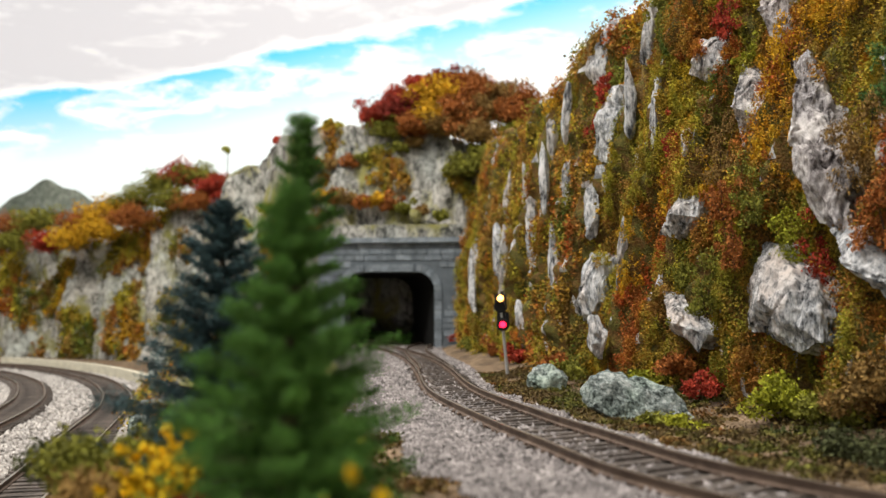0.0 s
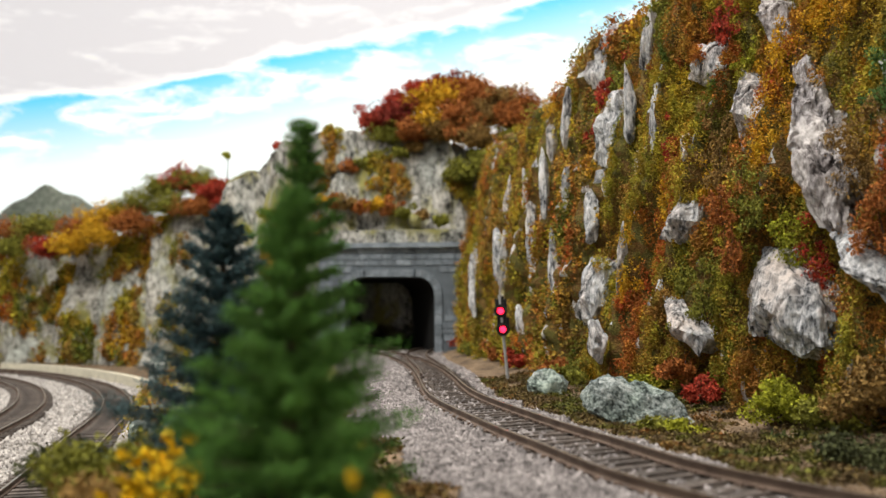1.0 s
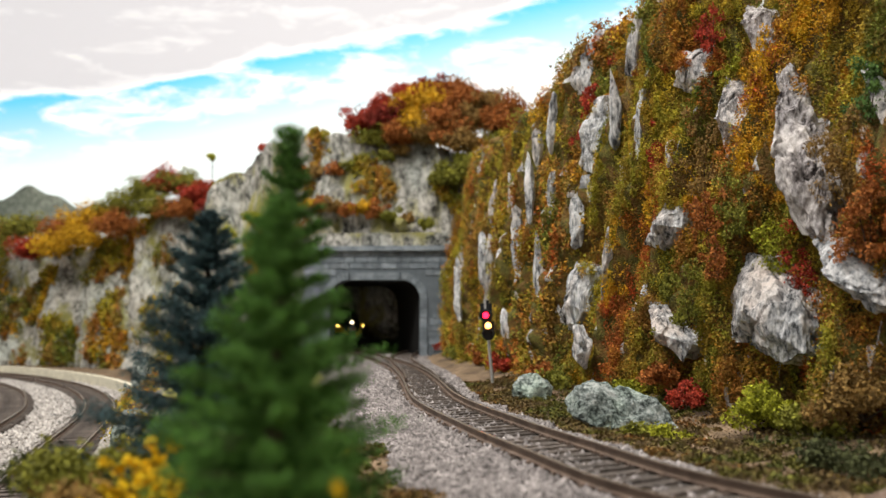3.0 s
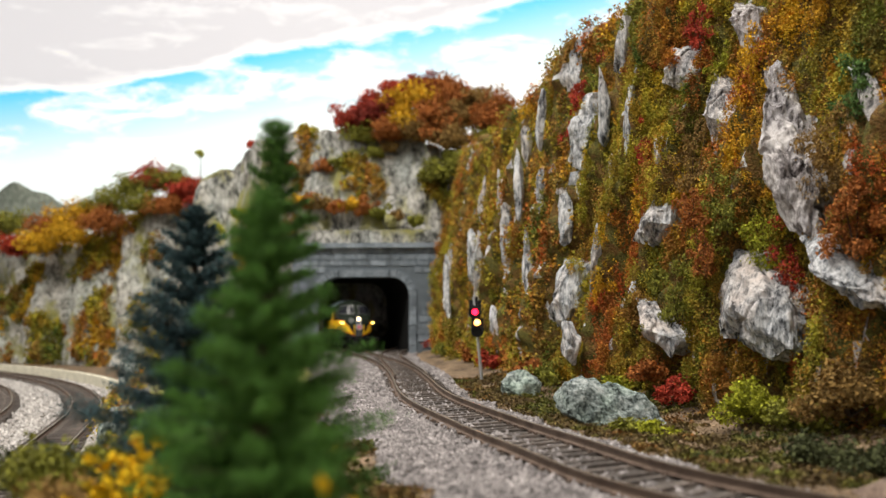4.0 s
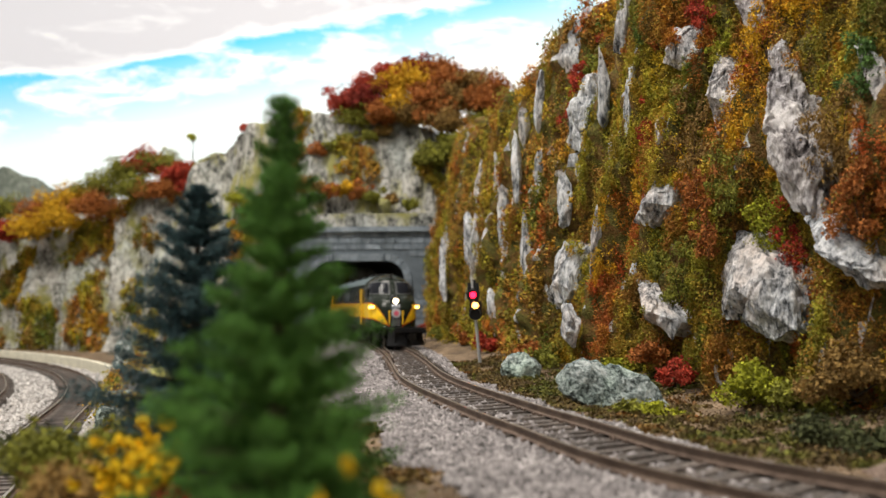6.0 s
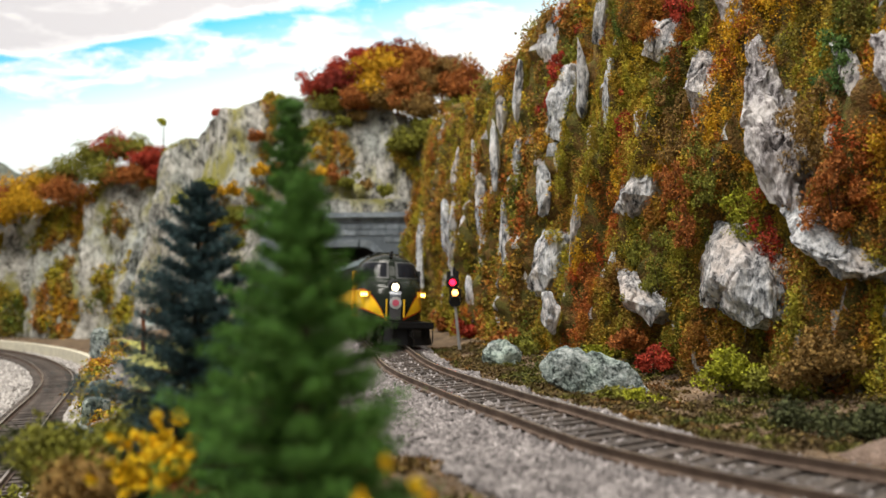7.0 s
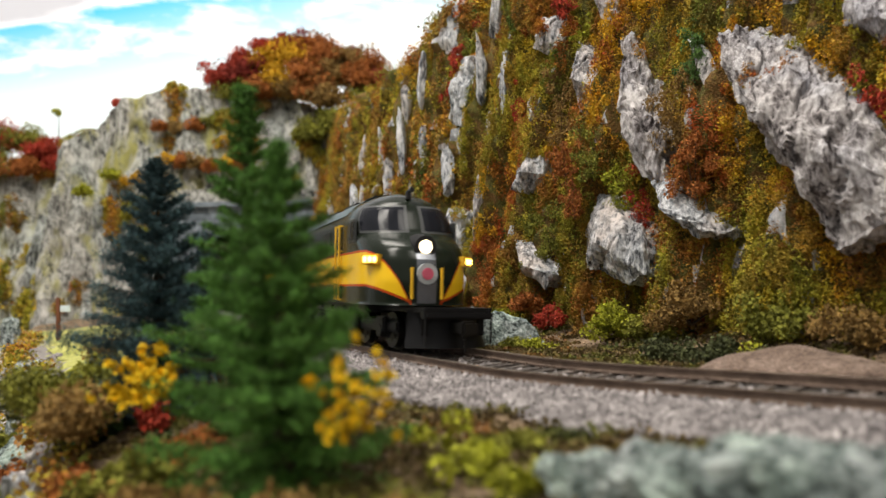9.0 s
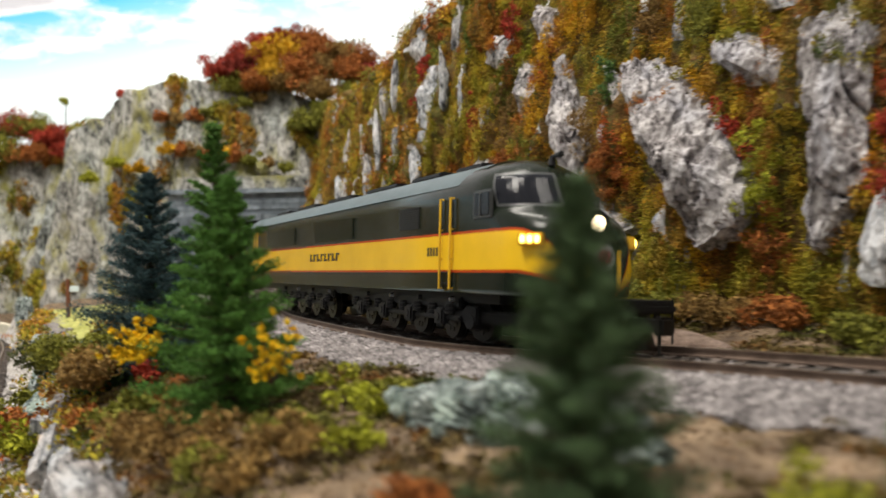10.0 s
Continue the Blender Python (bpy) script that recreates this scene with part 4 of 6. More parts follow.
# ---- trees and bushes ----
def conifer(name, x, y, z, h, r, mat_, label, seed, needles=22000, size=0.07, droop=0.35, taper=0.9, bare=0.06, lumps=0.0, tier=0.05, fluff=1.0):
    ob = thing(name, x, y, z, label, "tree", "model conifers")
    rr = np.random.default_rng(seed)
    bm = bmesh.new()
    cyl(bm, (0, 0, -0.4), (0, 0, h * 0.97), 0.035 * h + 0.03, 0.012, 10)
    part("trunk", bm, M_BARK, ob)
    P, W = [], []
    k = 0
    zz = bare * h
    while zz < h * 0.97:
        f = (zz - bare * h) / (h * (1 - bare))
        reach = r * (1 - f) ** taper * (1 + 0.16 * math.sin(k * 2.4)) + 0.035 * h * (1 - f) + 0.02 * h
        nb = int(rr.integers(6, 9)) if f < 0.85 else 4
        bm = bmesh.new()
        for b in range(nb):
            a = b * 2 * math.pi / nb + k * 1.1 + rr.uniform(-0.3, 0.3)
            L = reach * rr.uniform(0.7, 1.12)
            up = 0.45 * f - droop * (1 - f)
            u = np.linspace(0, 1, 14)
            bx, by = np.cos(a) * L * u, np.sin(a) * L * u
            bz = zz + L * (up * u + 0.30 * u * u * (1 - f * 0.5))
            cyl(bm, (0, 0, zz), (bx[-1], by[-1], bz[-1]), 0.018 * h / 5 + 0.008, 0.004, 5)
            q = np.stack([bx, by, bz], 1)
            P.append(q[2:])
            W.append(np.linspace(0.20, 0.15, 12) * fluff * L * (1 + lumps * rr.uniform(-0.5, 1)))
        part("whorl", bm, M_BARK, ob)
        zz += h * tier * rr.uniform(0.8, 1.2) * (1 - 0.35 * f)
        k += 1
    P, W = np.vstack(P), np.concatenate(W)
    pr = W / W.sum()
    i = rr.choice(len(P), needles, p=pr)
    d = rr.normal(size=(needles, 3))
    d[:, 2] *= 0.55
    pts = P[i] + d * (W[i] * 0.42)[:, None]
    top = np.zeros((needles // 25, 3))
    top[:, 2] = h * rr.uniform(0.82, 1.0, len(top))
    top[:, :2] = rr.normal(size=(len(top), 2)) * (0.015 * h)
    pts = np.vstack([pts, top])
    blade = np.array([(0.28, 0, 0), (-0.28, 0.1, 0), (0, 0.15, 0.28), (0.1, -0.1, 2.1)])
    V, F = grains(pts, size * 1.1, blade, np.array([(0, 1, 3), (1, 2, 3)]), 0.35, rr)
    link("crown", V, F, mat_, ob)
    return ob


def bush(name, x, y, z, r, mat_, label, seed, n=2600, size=0.07, lobes=9, flat=0.75, category="bush", group="", tuft=0.45):
    rr = np.random.default_rng(seed)
    c = rr.normal(size=(lobes, 3)) * (0.42 * r)
    c[:, 2] = np.abs(c[:, 2]) * flat
    rad = r * rr.uniform(0.65, 1.3, lobes) * tuft
    pts = ball_points(c, rad, max(8, int(0.85 * n / lobes)), rr, 0.85)
    ob = thing(name, x, y, z, label, category, group)
    V, F = grains(pts, size * 1.15, LEAF, LEAFF, rng=rr)
    link("foliage", V, F, mat_, ob)
    bm = bmesh.new()
    for q in c[:6]:
        cyl(bm, (0, 0, -0.1 * r), tuple(q), 0.03 * r + 0.01, 0.01, 5)
    part("stem", bm, M_BARK, ob)
    return ob


def gz(x, y):
    return float(ground_height(np.array([x]), np.array([y]))[0])


conifer("fir_tree", -1.45, 14.2, gz(-1.45, 14.2), 5.85 - gz(-1.45, 14.2), 1.5, M_FIR, "tall dark green model fir on the bench", 1, 52000, 0.042, droop=0.2, lumps=0.3, tier=0.058, fluff=0.85, taper=1.05)
conifer("fir_tree", -0.4, 10.4, gz(-0.4, 10.4), 4.1 - gz(-0.4, 10.4), 1.42, M_FIR, "bushy green model fir in front of the taller one", 2, 62000, 0.042, lumps=0.6, tier=0.07, fluff=0.95, taper=0.95)
conifer("spruce_tree", -3.9, 17.1, gz(-3.9, 17.1), 4.95 - gz(-3.9, 17.1), 1.95, M_SPRUCE, "dense blue-green model spruce with upswept tiers", 3, 80000, 0.044, lumps=0.5, taper=0.85, tier=0.072, fluff=1.05, droop=0.25)
conifer("fir_tree", 4.6, 1.0, gz(4.6, 1.0), 3.0 - gz(4.6, 1.0), 0.95, M_DARKFIR, "small dark green model fir beside grey rocks", 4, 30000, 0.045)
conifer("fir_tree", 8.3, 0.6, gz(8.3, 0.6), 1.9 - gz(8.3, 0.6), 0.9, M_DARKFIR, "small dark green model fir on tan soil", 5, 22000, 0.045)

bush("broom_bush", -3.15, 13.4, 0.12, 0.66, M_YEL, "bright yellow flowering bush among conifers", 21, 1500, 0.075, 90, 1.6, tuft=0.11)
bush("broom_bush", 0.6, 8.8, 0.08, 0.52, M_YEL, "yellow flowering bush before the fir", 22, 620, 0.065, 46, 2.3, tuft=0.10)


def build_cliff_foliage():
    n, m, _ = CLIFF_GRID.shape
    for name, lo, hi, count, rad, per, size, mm in (("cliff_foliage", 4, 39, 7600, 0.32, 150, 0.046, M_AUTUMN), ("cliff_foliage", 39, 90, 3000, 0.48, 120, 0.085, M_AUTUMN)):
        cols = np.where((CLIFF[:, 1] > lo) & (CLIFF[:, 1] <= hi))[0]
        C = []
        while len(C) < count:
            j = RNG.choice(cols)
            i = int(RNG.integers(3, n))
            p = CLIFF_GRID[i, j]
            if (CLIFF_RIB[i, j] < 0.44 or p[2] < 1.5) and not on_outcrop(j, p[2], 0.95 if lo < 30 else 1.15):
                C.append(p - np.r_[CLIFF_N[j], 0] * RNG.uniform(0.0, 0.35))
        C = np.array(C)
        pts = ball_points(C, rad * RNG.uniform(0.55, 1.35, len(C)), per, flat=1.25)
        V, F = grains(pts, size, LEAF, LEAFF)
        tagged(link(name, V, F, mm), "autumn coloured clump foliage clinging to the cliff", "foliage", kind="stuff")


build_cliff_foliage()


def hill_foliage(grid, count, rad, per, size, seed, rows, thr=-0.1):
    n, m, _ = grid.shape
    C = []
    rr = np.random.default_rng(seed)
    while len(C) < count:
        i, j = int(rr.integers(*rows)), int(rr.integers(0, m))
        p = grid[i, j]
        if (i > 68 and seed > 31) or noise.noise(Vector((j * 0.11, i * 0.04, seed))) > thr:
            C.append(p)
    C = np.array(C)
    V, F = grains(ball_points(C, rad * rr.uniform(0.6, 1.4, len(C)), per, rr), size * 1.15, LEAF, LEAFF, rng=rr)
    tagged(link("hill_foliage", V, F, M_AUTUMNFAR), "autumn coloured clump foliage on the hillside", "foliage", kind="stuff")


hill_foliage(HILL_A, 230, 0.85, 170, 0.17, 31, (8, 70), 0.24)
hill_foliage(HILL_B, 1300, 1.1, 150, 0.21, 32, (3, 73), 0.10)


# ---- backdrop and room ----
def sky_material():
    m = bpy.data.materials.new("painted_sky")
    m.use_nodes = True
    t = m.node_tree
    n, l = t.nodes, t.links
    bs = n["Principled BSDF"]
    tc = n.new("ShaderNodeTexCoord")
    sep = n.new("ShaderNodeSeparateXYZ")
    l.new(tc.outputs["Object"], sep.inputs[0])
    mp = n.new("ShaderNodeMapping")
    mp.inputs["Scale"].default_value = (1.0, 1.0, 3.2)
    mp.inputs["Rotation"].default_value = (0, radians(-14), 0)
    l.new(tc.outputs["Object"], mp.inputs[0])
    no = n.new("ShaderNodeTexNoise")
    no.inputs["Scale"].default_value = 5.5
    no.inputs["Detail"].default_value = 9
    no.inputs["Roughness"].default_value = 0.64
    no.inputs["Distortion"].default_value = 0.35
    l.new(mp.outputs[0], no.inputs["Vector"])
    # blue fades to a pale haze towards the horizon
    g = n.new("ShaderNodeMapRange")
    g.inputs["From Min"].default_value, g.inputs["From Max"].default_value = 0.56, 0.745
    blue = n.new("ShaderNodeValToRGB")
    for e, (p, c) in zip(blue.color_ramp.elements, ((0.0, (0.86, 0.93, 0.95)), (1.0, (0.06, 0.56, 0.86)))):
        e.position, e.color = p, (*c, 1)
    l.new(g.outputs[0], blue.inputs[0])
    cl = n.new("ShaderNodeValToRGB")
    for e, (p, c) in zip(cl.color_ramp.elements, ((0.42, (0, 0, 0)), (0.56, (1, 1, 1)))):
        e.position, e.color = p, (*c, 1)
    # a large cloud bank fills the upper left: the threshold follows a slanting line
    a = n.new("ShaderNodeMath")
    a.operation = "MULTIPLY_ADD"
    l.new(sep.outputs["X"], a.inputs[0])
    a.inputs[1].default_value = -0.20
    l.new(sep.outputs["Z"], a.inputs[2])
    l.new(a.outputs[0], g.inputs[0])
    b = n.new("ShaderNodeMapRange")
    b.inputs["From Min"].default_value, b.inputs["From Max"].default_value = 0.725, 0.762
    b.inputs["To Min"].default_value, b.inputs["To Max"].default_value = -0.07, 0.34
    l.new(a.outputs[0], b.inputs[0])
    s = n.new("ShaderNodeMath")
    s.operation = "ADD"
    l.new(no.outputs["Fac"], s.inputs[0])
    l.new(b.outputs[0], s.inputs[1])
    l.new(s.outputs[0], cl.inputs[0])
    shade = n.new("ShaderNodeValToRGB")
    for e, (p, c) in zip(shade.color_ramp.elements, ((0.58, (0.90, 0.90, 0.92)), (0.80, (0.63, 0.625, 0.665)))):
        e.position, e.color = p, (*c, 1)
    l.new(s.outputs[0], shade.inputs[0])
    mx = n.new("ShaderNodeMix")
    mx.data_type = "RGBA"
    l.new(cl.outputs[0], mx.inputs[0])
    l.new(blue.outputs[0], mx.inputs[6])
    l.new(shade.outputs[0], mx.inputs[7])
    l.new(mx.outputs[2], bs.inputs["Base Color"])
    l.new(mx.outputs[2], bs.inputs["Emission Color"])
    bs.inputs["Emission Strength"].default_value = 0.32
    bs.inputs["Roughness"].default_value = 0.9
    return m


def build_backdrop():
    P = spline([(-190, 40), (-165, 120), (-110, 165), (-30, 178), (50, 175), (100, 150), (120, 90)], 4)
    V = [(x, y, z) for z in (-5, 60, 130) for x, y in P]
    m = len(P)
    i = np.arange(3 * m).reshape(3, m)
    F = np.stack([i[:-1, :-1], i[:-1, 1:], i[1:, 1:], i[1:, :-1]], -1).reshape(-1, 4)
    tagged(link("backdrop", V, F, sky_material(), smooth=True), "printed sky backdrop with white clouds on blue", "backdrop", kind="structure")


build_backdrop()


# ---- signal ----
def build_signal():
    x, y = 0.55, 43.5
    z0 = gz(x, y)
    ob = thing("railway_signal", x, y, z0, "two-headed colour light signal on a silver mast beside the track", "railway signal")
    bm = bmesh.new()
    cyl(bm, (0, 0, -0.3), (-0.45, 0, 4.35), 0.085, 0.075, 12)
    part("mast", bm, M_METAL, ob, "silver tubular mast")
    bm = bmesh.new()
    box(bm, 0, 0, 0.02, 0.5, 0.5, 0.16, 0.03)
    part("base", bm, M_BLACK, ob)
    for zz, xx, turn in ((3.55, -0.38, 0), (2.62, -0.26, 1)):
        bm = bmesh.new()
        cyl(bm, (xx, -0.12, zz), (xx, 0.22, zz), 0.34, 0.3, 24)
        box(bm, xx, 0.12, zz + 0.22, 0.6, 0.34, 1.1, 0.16)
        head = part("signal_head", bm, M_BLACK, ob, "black signal head")
        bm = bmesh.new()
        n = 18
        vs = []
        for k in range(n + 1):
            a = math.pi * (-0.1 + 1.2 * k / n)
            for r, yy in ((0.28, -0.12), (0.25, -0.55)):
                vs.append(bm.verts.new((xx + r * math.cos(a), yy, zz + r * math.sin(a))))
        for k in range(n):
            bm.faces.new((vs[2 * k], vs[2 * k + 1], vs[2 * k + 3], vs[2 * k + 2]))
        part("hood", bm, M_BLACK, head)
        # an added pivot holds both glowing lenses; turning it stands in for switching lamps
        for c, (m, name) in enumerate(((M_SIGRED, "red_lens"), (M_SIGAMB, "amber_lens"))):
            bm = bmesh.new()
            bmesh.ops.create_uvsphere(bm, u_segments=16, v_segments=8, radius=0.165)
            bmesh.ops.transform(bm, matrix=Matrix.Translation((0, -0.34, 0) if c == 0 else (0, 0.34, 0.40)) @ Matrix.Diagonal((1, 0.35, 1, 1)), verts=bm.verts)
            if c == 0:
                disc = new("lens_swap_pivot")
                disc.parent = ob
                disc.matrix_basis = pose(xx * U, 0.13 * U, zz * U)
                LENSES.append(disc)
            part(name, bm, m, disc)
    return ob


LENSES = []
build_signal()


# ---- locomotive: +y is ahead, the rail heads lie at z = 0 ----
def livery():
    m = bpy.data.materials.new("locomotive_paint")
    m.use_nodes = True
    t = m.node_tree
    n, l = t.nodes, t.links
    bs = n["Principled BSDF"]
    tc = n.new("ShaderNodeTexCoord")
    sp = n.new("ShaderNodeSeparateXYZ")
    l.new(tc.outputs["Object"], sp.inputs[0])

    def op(kind, a, b=None, clamp=False):
        k = n.new("ShaderNodeMath")
        k.operation, k.use_clamp = kind, clamp
        for i, v in enumerate((a, b)):
            if v is None:
                continue
            if isinstance(v, (int, float)):
                k.inputs[i].default_value = v
            else:
                l.new(v, k.inputs[i])
        return k.outputs[0]

    X = op("ABSOLUTE", op("MULTIPLY", sp.outputs["X"], 100.0))
    Z = op("MULTIPLY", sp.outputs["Z"], 100.0)
    f = op("MULTIPLY", op("SUBTRACT", 1.52, X), 0.95, True)
    zt = op("SUBTRACT", 2.88, op("MULTIPLY", op("POWER", f, 1.5), 1.5))
    zb = op("SUBTRACT", 1.88, op("MULTIPLY", f, 0.45))
    band = op("MULTIPLY", op("GREATER_THAN", Z, zb), op("LESS_THAN", Z, zt))
    band = op("MULTIPLY", band, op("GREATER_THAN", X, 0.42))
    e1 = op("LESS_THAN", op("ABSOLUTE", op("SUBTRACT", Z, zt)), 0.035)
    e2 = op("LESS_THAN", op("ABSOLUTE", op("SUBTRACT", Z, zb)), 0.035)
    edge = op("MULTIPLY", op("MAXIMUM", e1, e2), op("GREATER_THAN", X, 0.42))
    grime = n.new("ShaderNodeTexNoise")
    grime.inputs["Scale"].default_value, grime.inputs["Detail"].default_value = 90, 6
    l.new(tc.outputs["Object"], grime.inputs["Vector"])
    mr = n.new("ShaderNodeMapRange")
    mr.inputs["To Min"].default_value, mr.inputs["To Max"].default_value = 0.82, 1.12
    l.new(grime.outputs["Fac"], mr.inputs[0])

    def mix(fac, a, b):
        k = n.new("ShaderNodeMix")
        k.data_type = "RGBA"
        l.new(fac, k.inputs[0])
        for i, v in ((6, a), (7, b)):
            if isinstance(v, tuple):
                k.inputs[i].default_value = (*v, 1)
            else:
                l.new(v, k.inputs[i])
        return k.outputs[2]

    c = mix(band, (0.011, 0.015, 0.010), (0.84, 0.52, 0.018))
    c = mix(edge, c, (0.45, 0.06, 0.01))
    s = n.new("ShaderNodeVectorMath")
    s.operation = "SCALE"
    l.new(c, s.inputs[0])
    l.new(mr.outputs[0], s.inputs["Scale"])
    l.new(s.outputs[0], bs.inputs["Base Color"])
    bs.inputs["Roughness"].default_value = 0.2
    bs.inputs["Specular IOR Level"].default_value = 0.16
    return m


M_PAINT = livery()
M_ROOF = plain("roof_paint", (0.085, 0.115, 0.125), 0.42)
M_UNDER = plain("running_gear_black", (0.012, 0.012, 0.013), 0.45)
M_UNDER.node_tree.nodes["Principled BSDF"].inputs["Specular IOR Level"].default_value = 0.15
M_WHEEL = plain("wheel_steel", (0.025, 0.023, 0.021), 0.4, 0.7)
M_GLASS = plain("dark_window_glass", (0.012, 0.013, 0.017), 0.12)
M_GLASS.node_tree.nodes["Principled BSDF"].inputs["Specular IOR Level"].default_value = 0.15
M_TRIM = plain("window_trim", (0.06, 0.063, 0.063), 0.35)
M_HANDRAIL = plain("yellow_handrail", (0.72, 0.42, 0.02), 0.5)
M_DARKMARK = plain("dark_lettering", (0.05, 0.035, 0.01), 0.7)
M_HEADLIGHT = glow("headlight_lens", (1.0, 0.80, 0.50), 4.0)
M_BOARD = glow("number_board_glow", (1.0, 0.72, 0.16), 6.0)
M_SILVER = plain("silver_panel", (0.17, 0.18, 0.20), 0.25, 0.7)
M_EMBLEM = plain("red_emblem", (0.55, 0.10, 0.16), 0.5)
M_EMBLEMRING = plain("pale_emblem_ring", (0.40, 0.42, 0.43), 0.5)

FRONT = ([1.32, 2.0, 2.6, 2.95, 3.2, 3.36, 3.48, 4.2, 4.45, 4.7, 4.85], [13.98, 14.05, 13.95, 13.75, 13.4, 13.0, 12.75, 12.35, 12.1, 11.6, 10.8])
NEXP = 2.5


def hull_point(a, z, out=0.0, zfront=None):
    """A point of the shell's front at the plan angle a (degrees, 0 ahead, + to its right) and height z."""
    w = 1.6 if z < 3.75 else 1.6 * math.sqrt(max(0.0, 1 - ((z - 3.75) / 1.11) ** 2))
    yf = float(np.interp(z, *FRONT))
    R = 2.1
    s, c = math.sin(radians(a)), math.cos(radians(a))
    x = math.copysign(abs(s) ** (2 / NEXP), s) * (w + out)
    y = yf - R + abs(c) ** (2 / NEXP) * (R + out)
    return (x, y, z)


def hull_patch(name, a0, a1, z0, z1, out, mat_, parent, label="", na=10, nz=8, skew=0.0):
    V, F = [], []
    for o in (out, out - 0.05):
        for i in range(na + 1):
            for j in range(nz + 1):
                a = a0 + (a1 - a0) * i / na
                V.append(hull_point(a, z0 + (z1 - z0) * j / nz + skew * i / na, o))
    k = (na + 1) * (nz + 1)
    q = lambda i, j: i * (nz + 1) + j
    for i in range(na):
        for j in range(nz):
            F.append((q(i, j), q(i, j + 1), q(i + 1, j + 1), q(i + 1, j)))
    rim = [q(i, 0) for i in range(na + 1)] + [q(na, j) for j in range(1, nz + 1)] + [q(i, nz) for i in range(na - 1, -1, -1)] + [q(0, j) for j in range(nz - 1, 0, -1)]
    for a, b in zip(rim, rim[1:] + rim[:1]):
        F.append((a, b, b + k, a + k))
    return link(name, V, F, mat_, parent, label, smooth=False)


WHEELS = []


def build_locomotive():
    ob = thing("locomotive", 0, 0, 0, "black and yellow model diesel locomotive with lit headlight", "locomotive")
    # shell
    zs = np.r_[np.linspace(1.32, 3.7, 26), 3.75 + 1.1 * np.sin(np.linspace(0.05, math.pi / 2, 16))]
    REAR = -16.0
    V, F = [], []
    ang = np.linspace(-90, 90, 49)
    row = 49 + 2
    for z in zs:
        w = hull_point(90, min(z, 4.85))[0]
        V.append((-w, REAR, z))
        V += [hull_point(a, min(z, 4.849)) for a in ang]
        V.append((w, REAR, z))
    for i in range(len(zs) - 1):
        for j in range(row - 1):
            F.append((i * row + j, i * row + j + 1, (i + 1) * row + j + 1, (i + 1) * row + j))
    F.append(tuple(range(row)))
    F.append(tuple((len(zs) - 1) * row + j for j in reversed(range(row))))
    for i in range(len(zs) - 1):
        F.append((i * row, (i + 1) * row, (i + 1) * row + row - 1, i * row + row - 1))
    body = link("body", V, F, M_PAINT, ob, "glossy black shell with a yellow side band", smooth=True)
    # grey-blue roof skin behind the cab
    V, F = [], []
    n = 16
    for y in (REAR + 0.15, 9.6, 10.4):
        for k in range(n + 1):
            a = radians(22 + (180 - 44) * k / n)
            if y == 10.4:
                a = radians(50 + 80 * k / n)
            V.append((1.615 * math.cos(a), y, 3.75 + 1.125 * math.sin(a)))
    for i in range(2):
        for k in range(n):
            F.append((i * (n + 1) + k, i * (n + 1) + k + 1, (i + 1) * (n + 1) + k + 1, (i + 1) * (n + 1) + k))
    link("roof", V, F, M_ROOF, ob, "dull blue-grey roof", smooth=True)
    for y, sx, sy in ((8.2, 0.9, 1.6), (5.4, 1.1, 2.2), (1.5, 1.1, 3.0), (-3.2, 1.1, 3.0), (-8, 1.1, 3.0), (-12.5, 1.0, 2.2)):
        bm = bmesh.new()
        box(bm, 0, y, 4.88, sx, sy, 0.14, 0.04)
        for k in range(int(sy / 0.22)):
            box(bm, 0, y - sy / 2 + 0.15 + k * 0.22, 4.96, sx * 0.85, 0.07, 0.05)
        part("roof_grille", bm, M_BLACK, ob)
    bm = bmesh.new()
    cyl(bm, (0, 11.9, 4.58), (0, 11.9, 4.82), 0.1, 0.08, 10)
    cyl(bm, (0.0, 11.9, 4.8), (0, 12.3, 4.82), 0.05, 0.08, 10)
    part("horn", bm, M_BLACK, ob)
    # windshield, two panes with pale frames
    for s in (1, -1):
        fr = hull_patch("windshield_frame", s * 4, s * 64, 3.46, 4.34, 0.025, M_TRIM, ob, "pale grey window frame")
        hull_patch("pane", s * 7, s * 61, 3.53, 4.27, 0.045, M_GLASS, fr, "dark glass")
        # cab side window
        bm = bmesh.new()
        box(bm, s * 1.6, 11.25, 3.55, 0.08, 0.95, 0.72, 0.03)
        w = part("side_window", bm, M_TRIM, ob, "cab side window")
        bm = bmesh.new()
        box(bm, s * 1.63, 11.25, 3.55, 0.06, 0.8, 0.58, 0.02)
        part("pane", bm, M_GLASS, w, "dark glass")
        bm = bmesh.new()
        box(bm, s * 1.67, 11.2, 3.55, 0.02, 0.05, 0.58)
        part("mullion", bm, M_TRIM, w)
        # number boards
        bm = bmesh.new()
        p = Vector(hull_point(s * 55, 2.62, 0.06))
        rot = pose(0, 0, 0, 0, 0, -s * 50)
        box(bm, p.x, p.y, 2.62, 0.62, 0.24, 0.30, 0.03, rot)
        nb = part("lamp_housing", bm, M_HANDRAIL, ob)
        q = Vector((math.sin(radians(s * 50)), math.cos(radians(s * 50)), 0))
        tq = Vector((q.y, -q.x, 0))
        for k in (-1, 0, 1):
            bm = bmesh.new()
            c = p + q * 0.10 + tq * (0.17 * k)
            box(bm, c.x, c.y, 2.62, 0.14, 0.1, 0.2, 0.03, rot)
            part("lamp", bm, M_BOARD, nb, "glowing amber lamp")
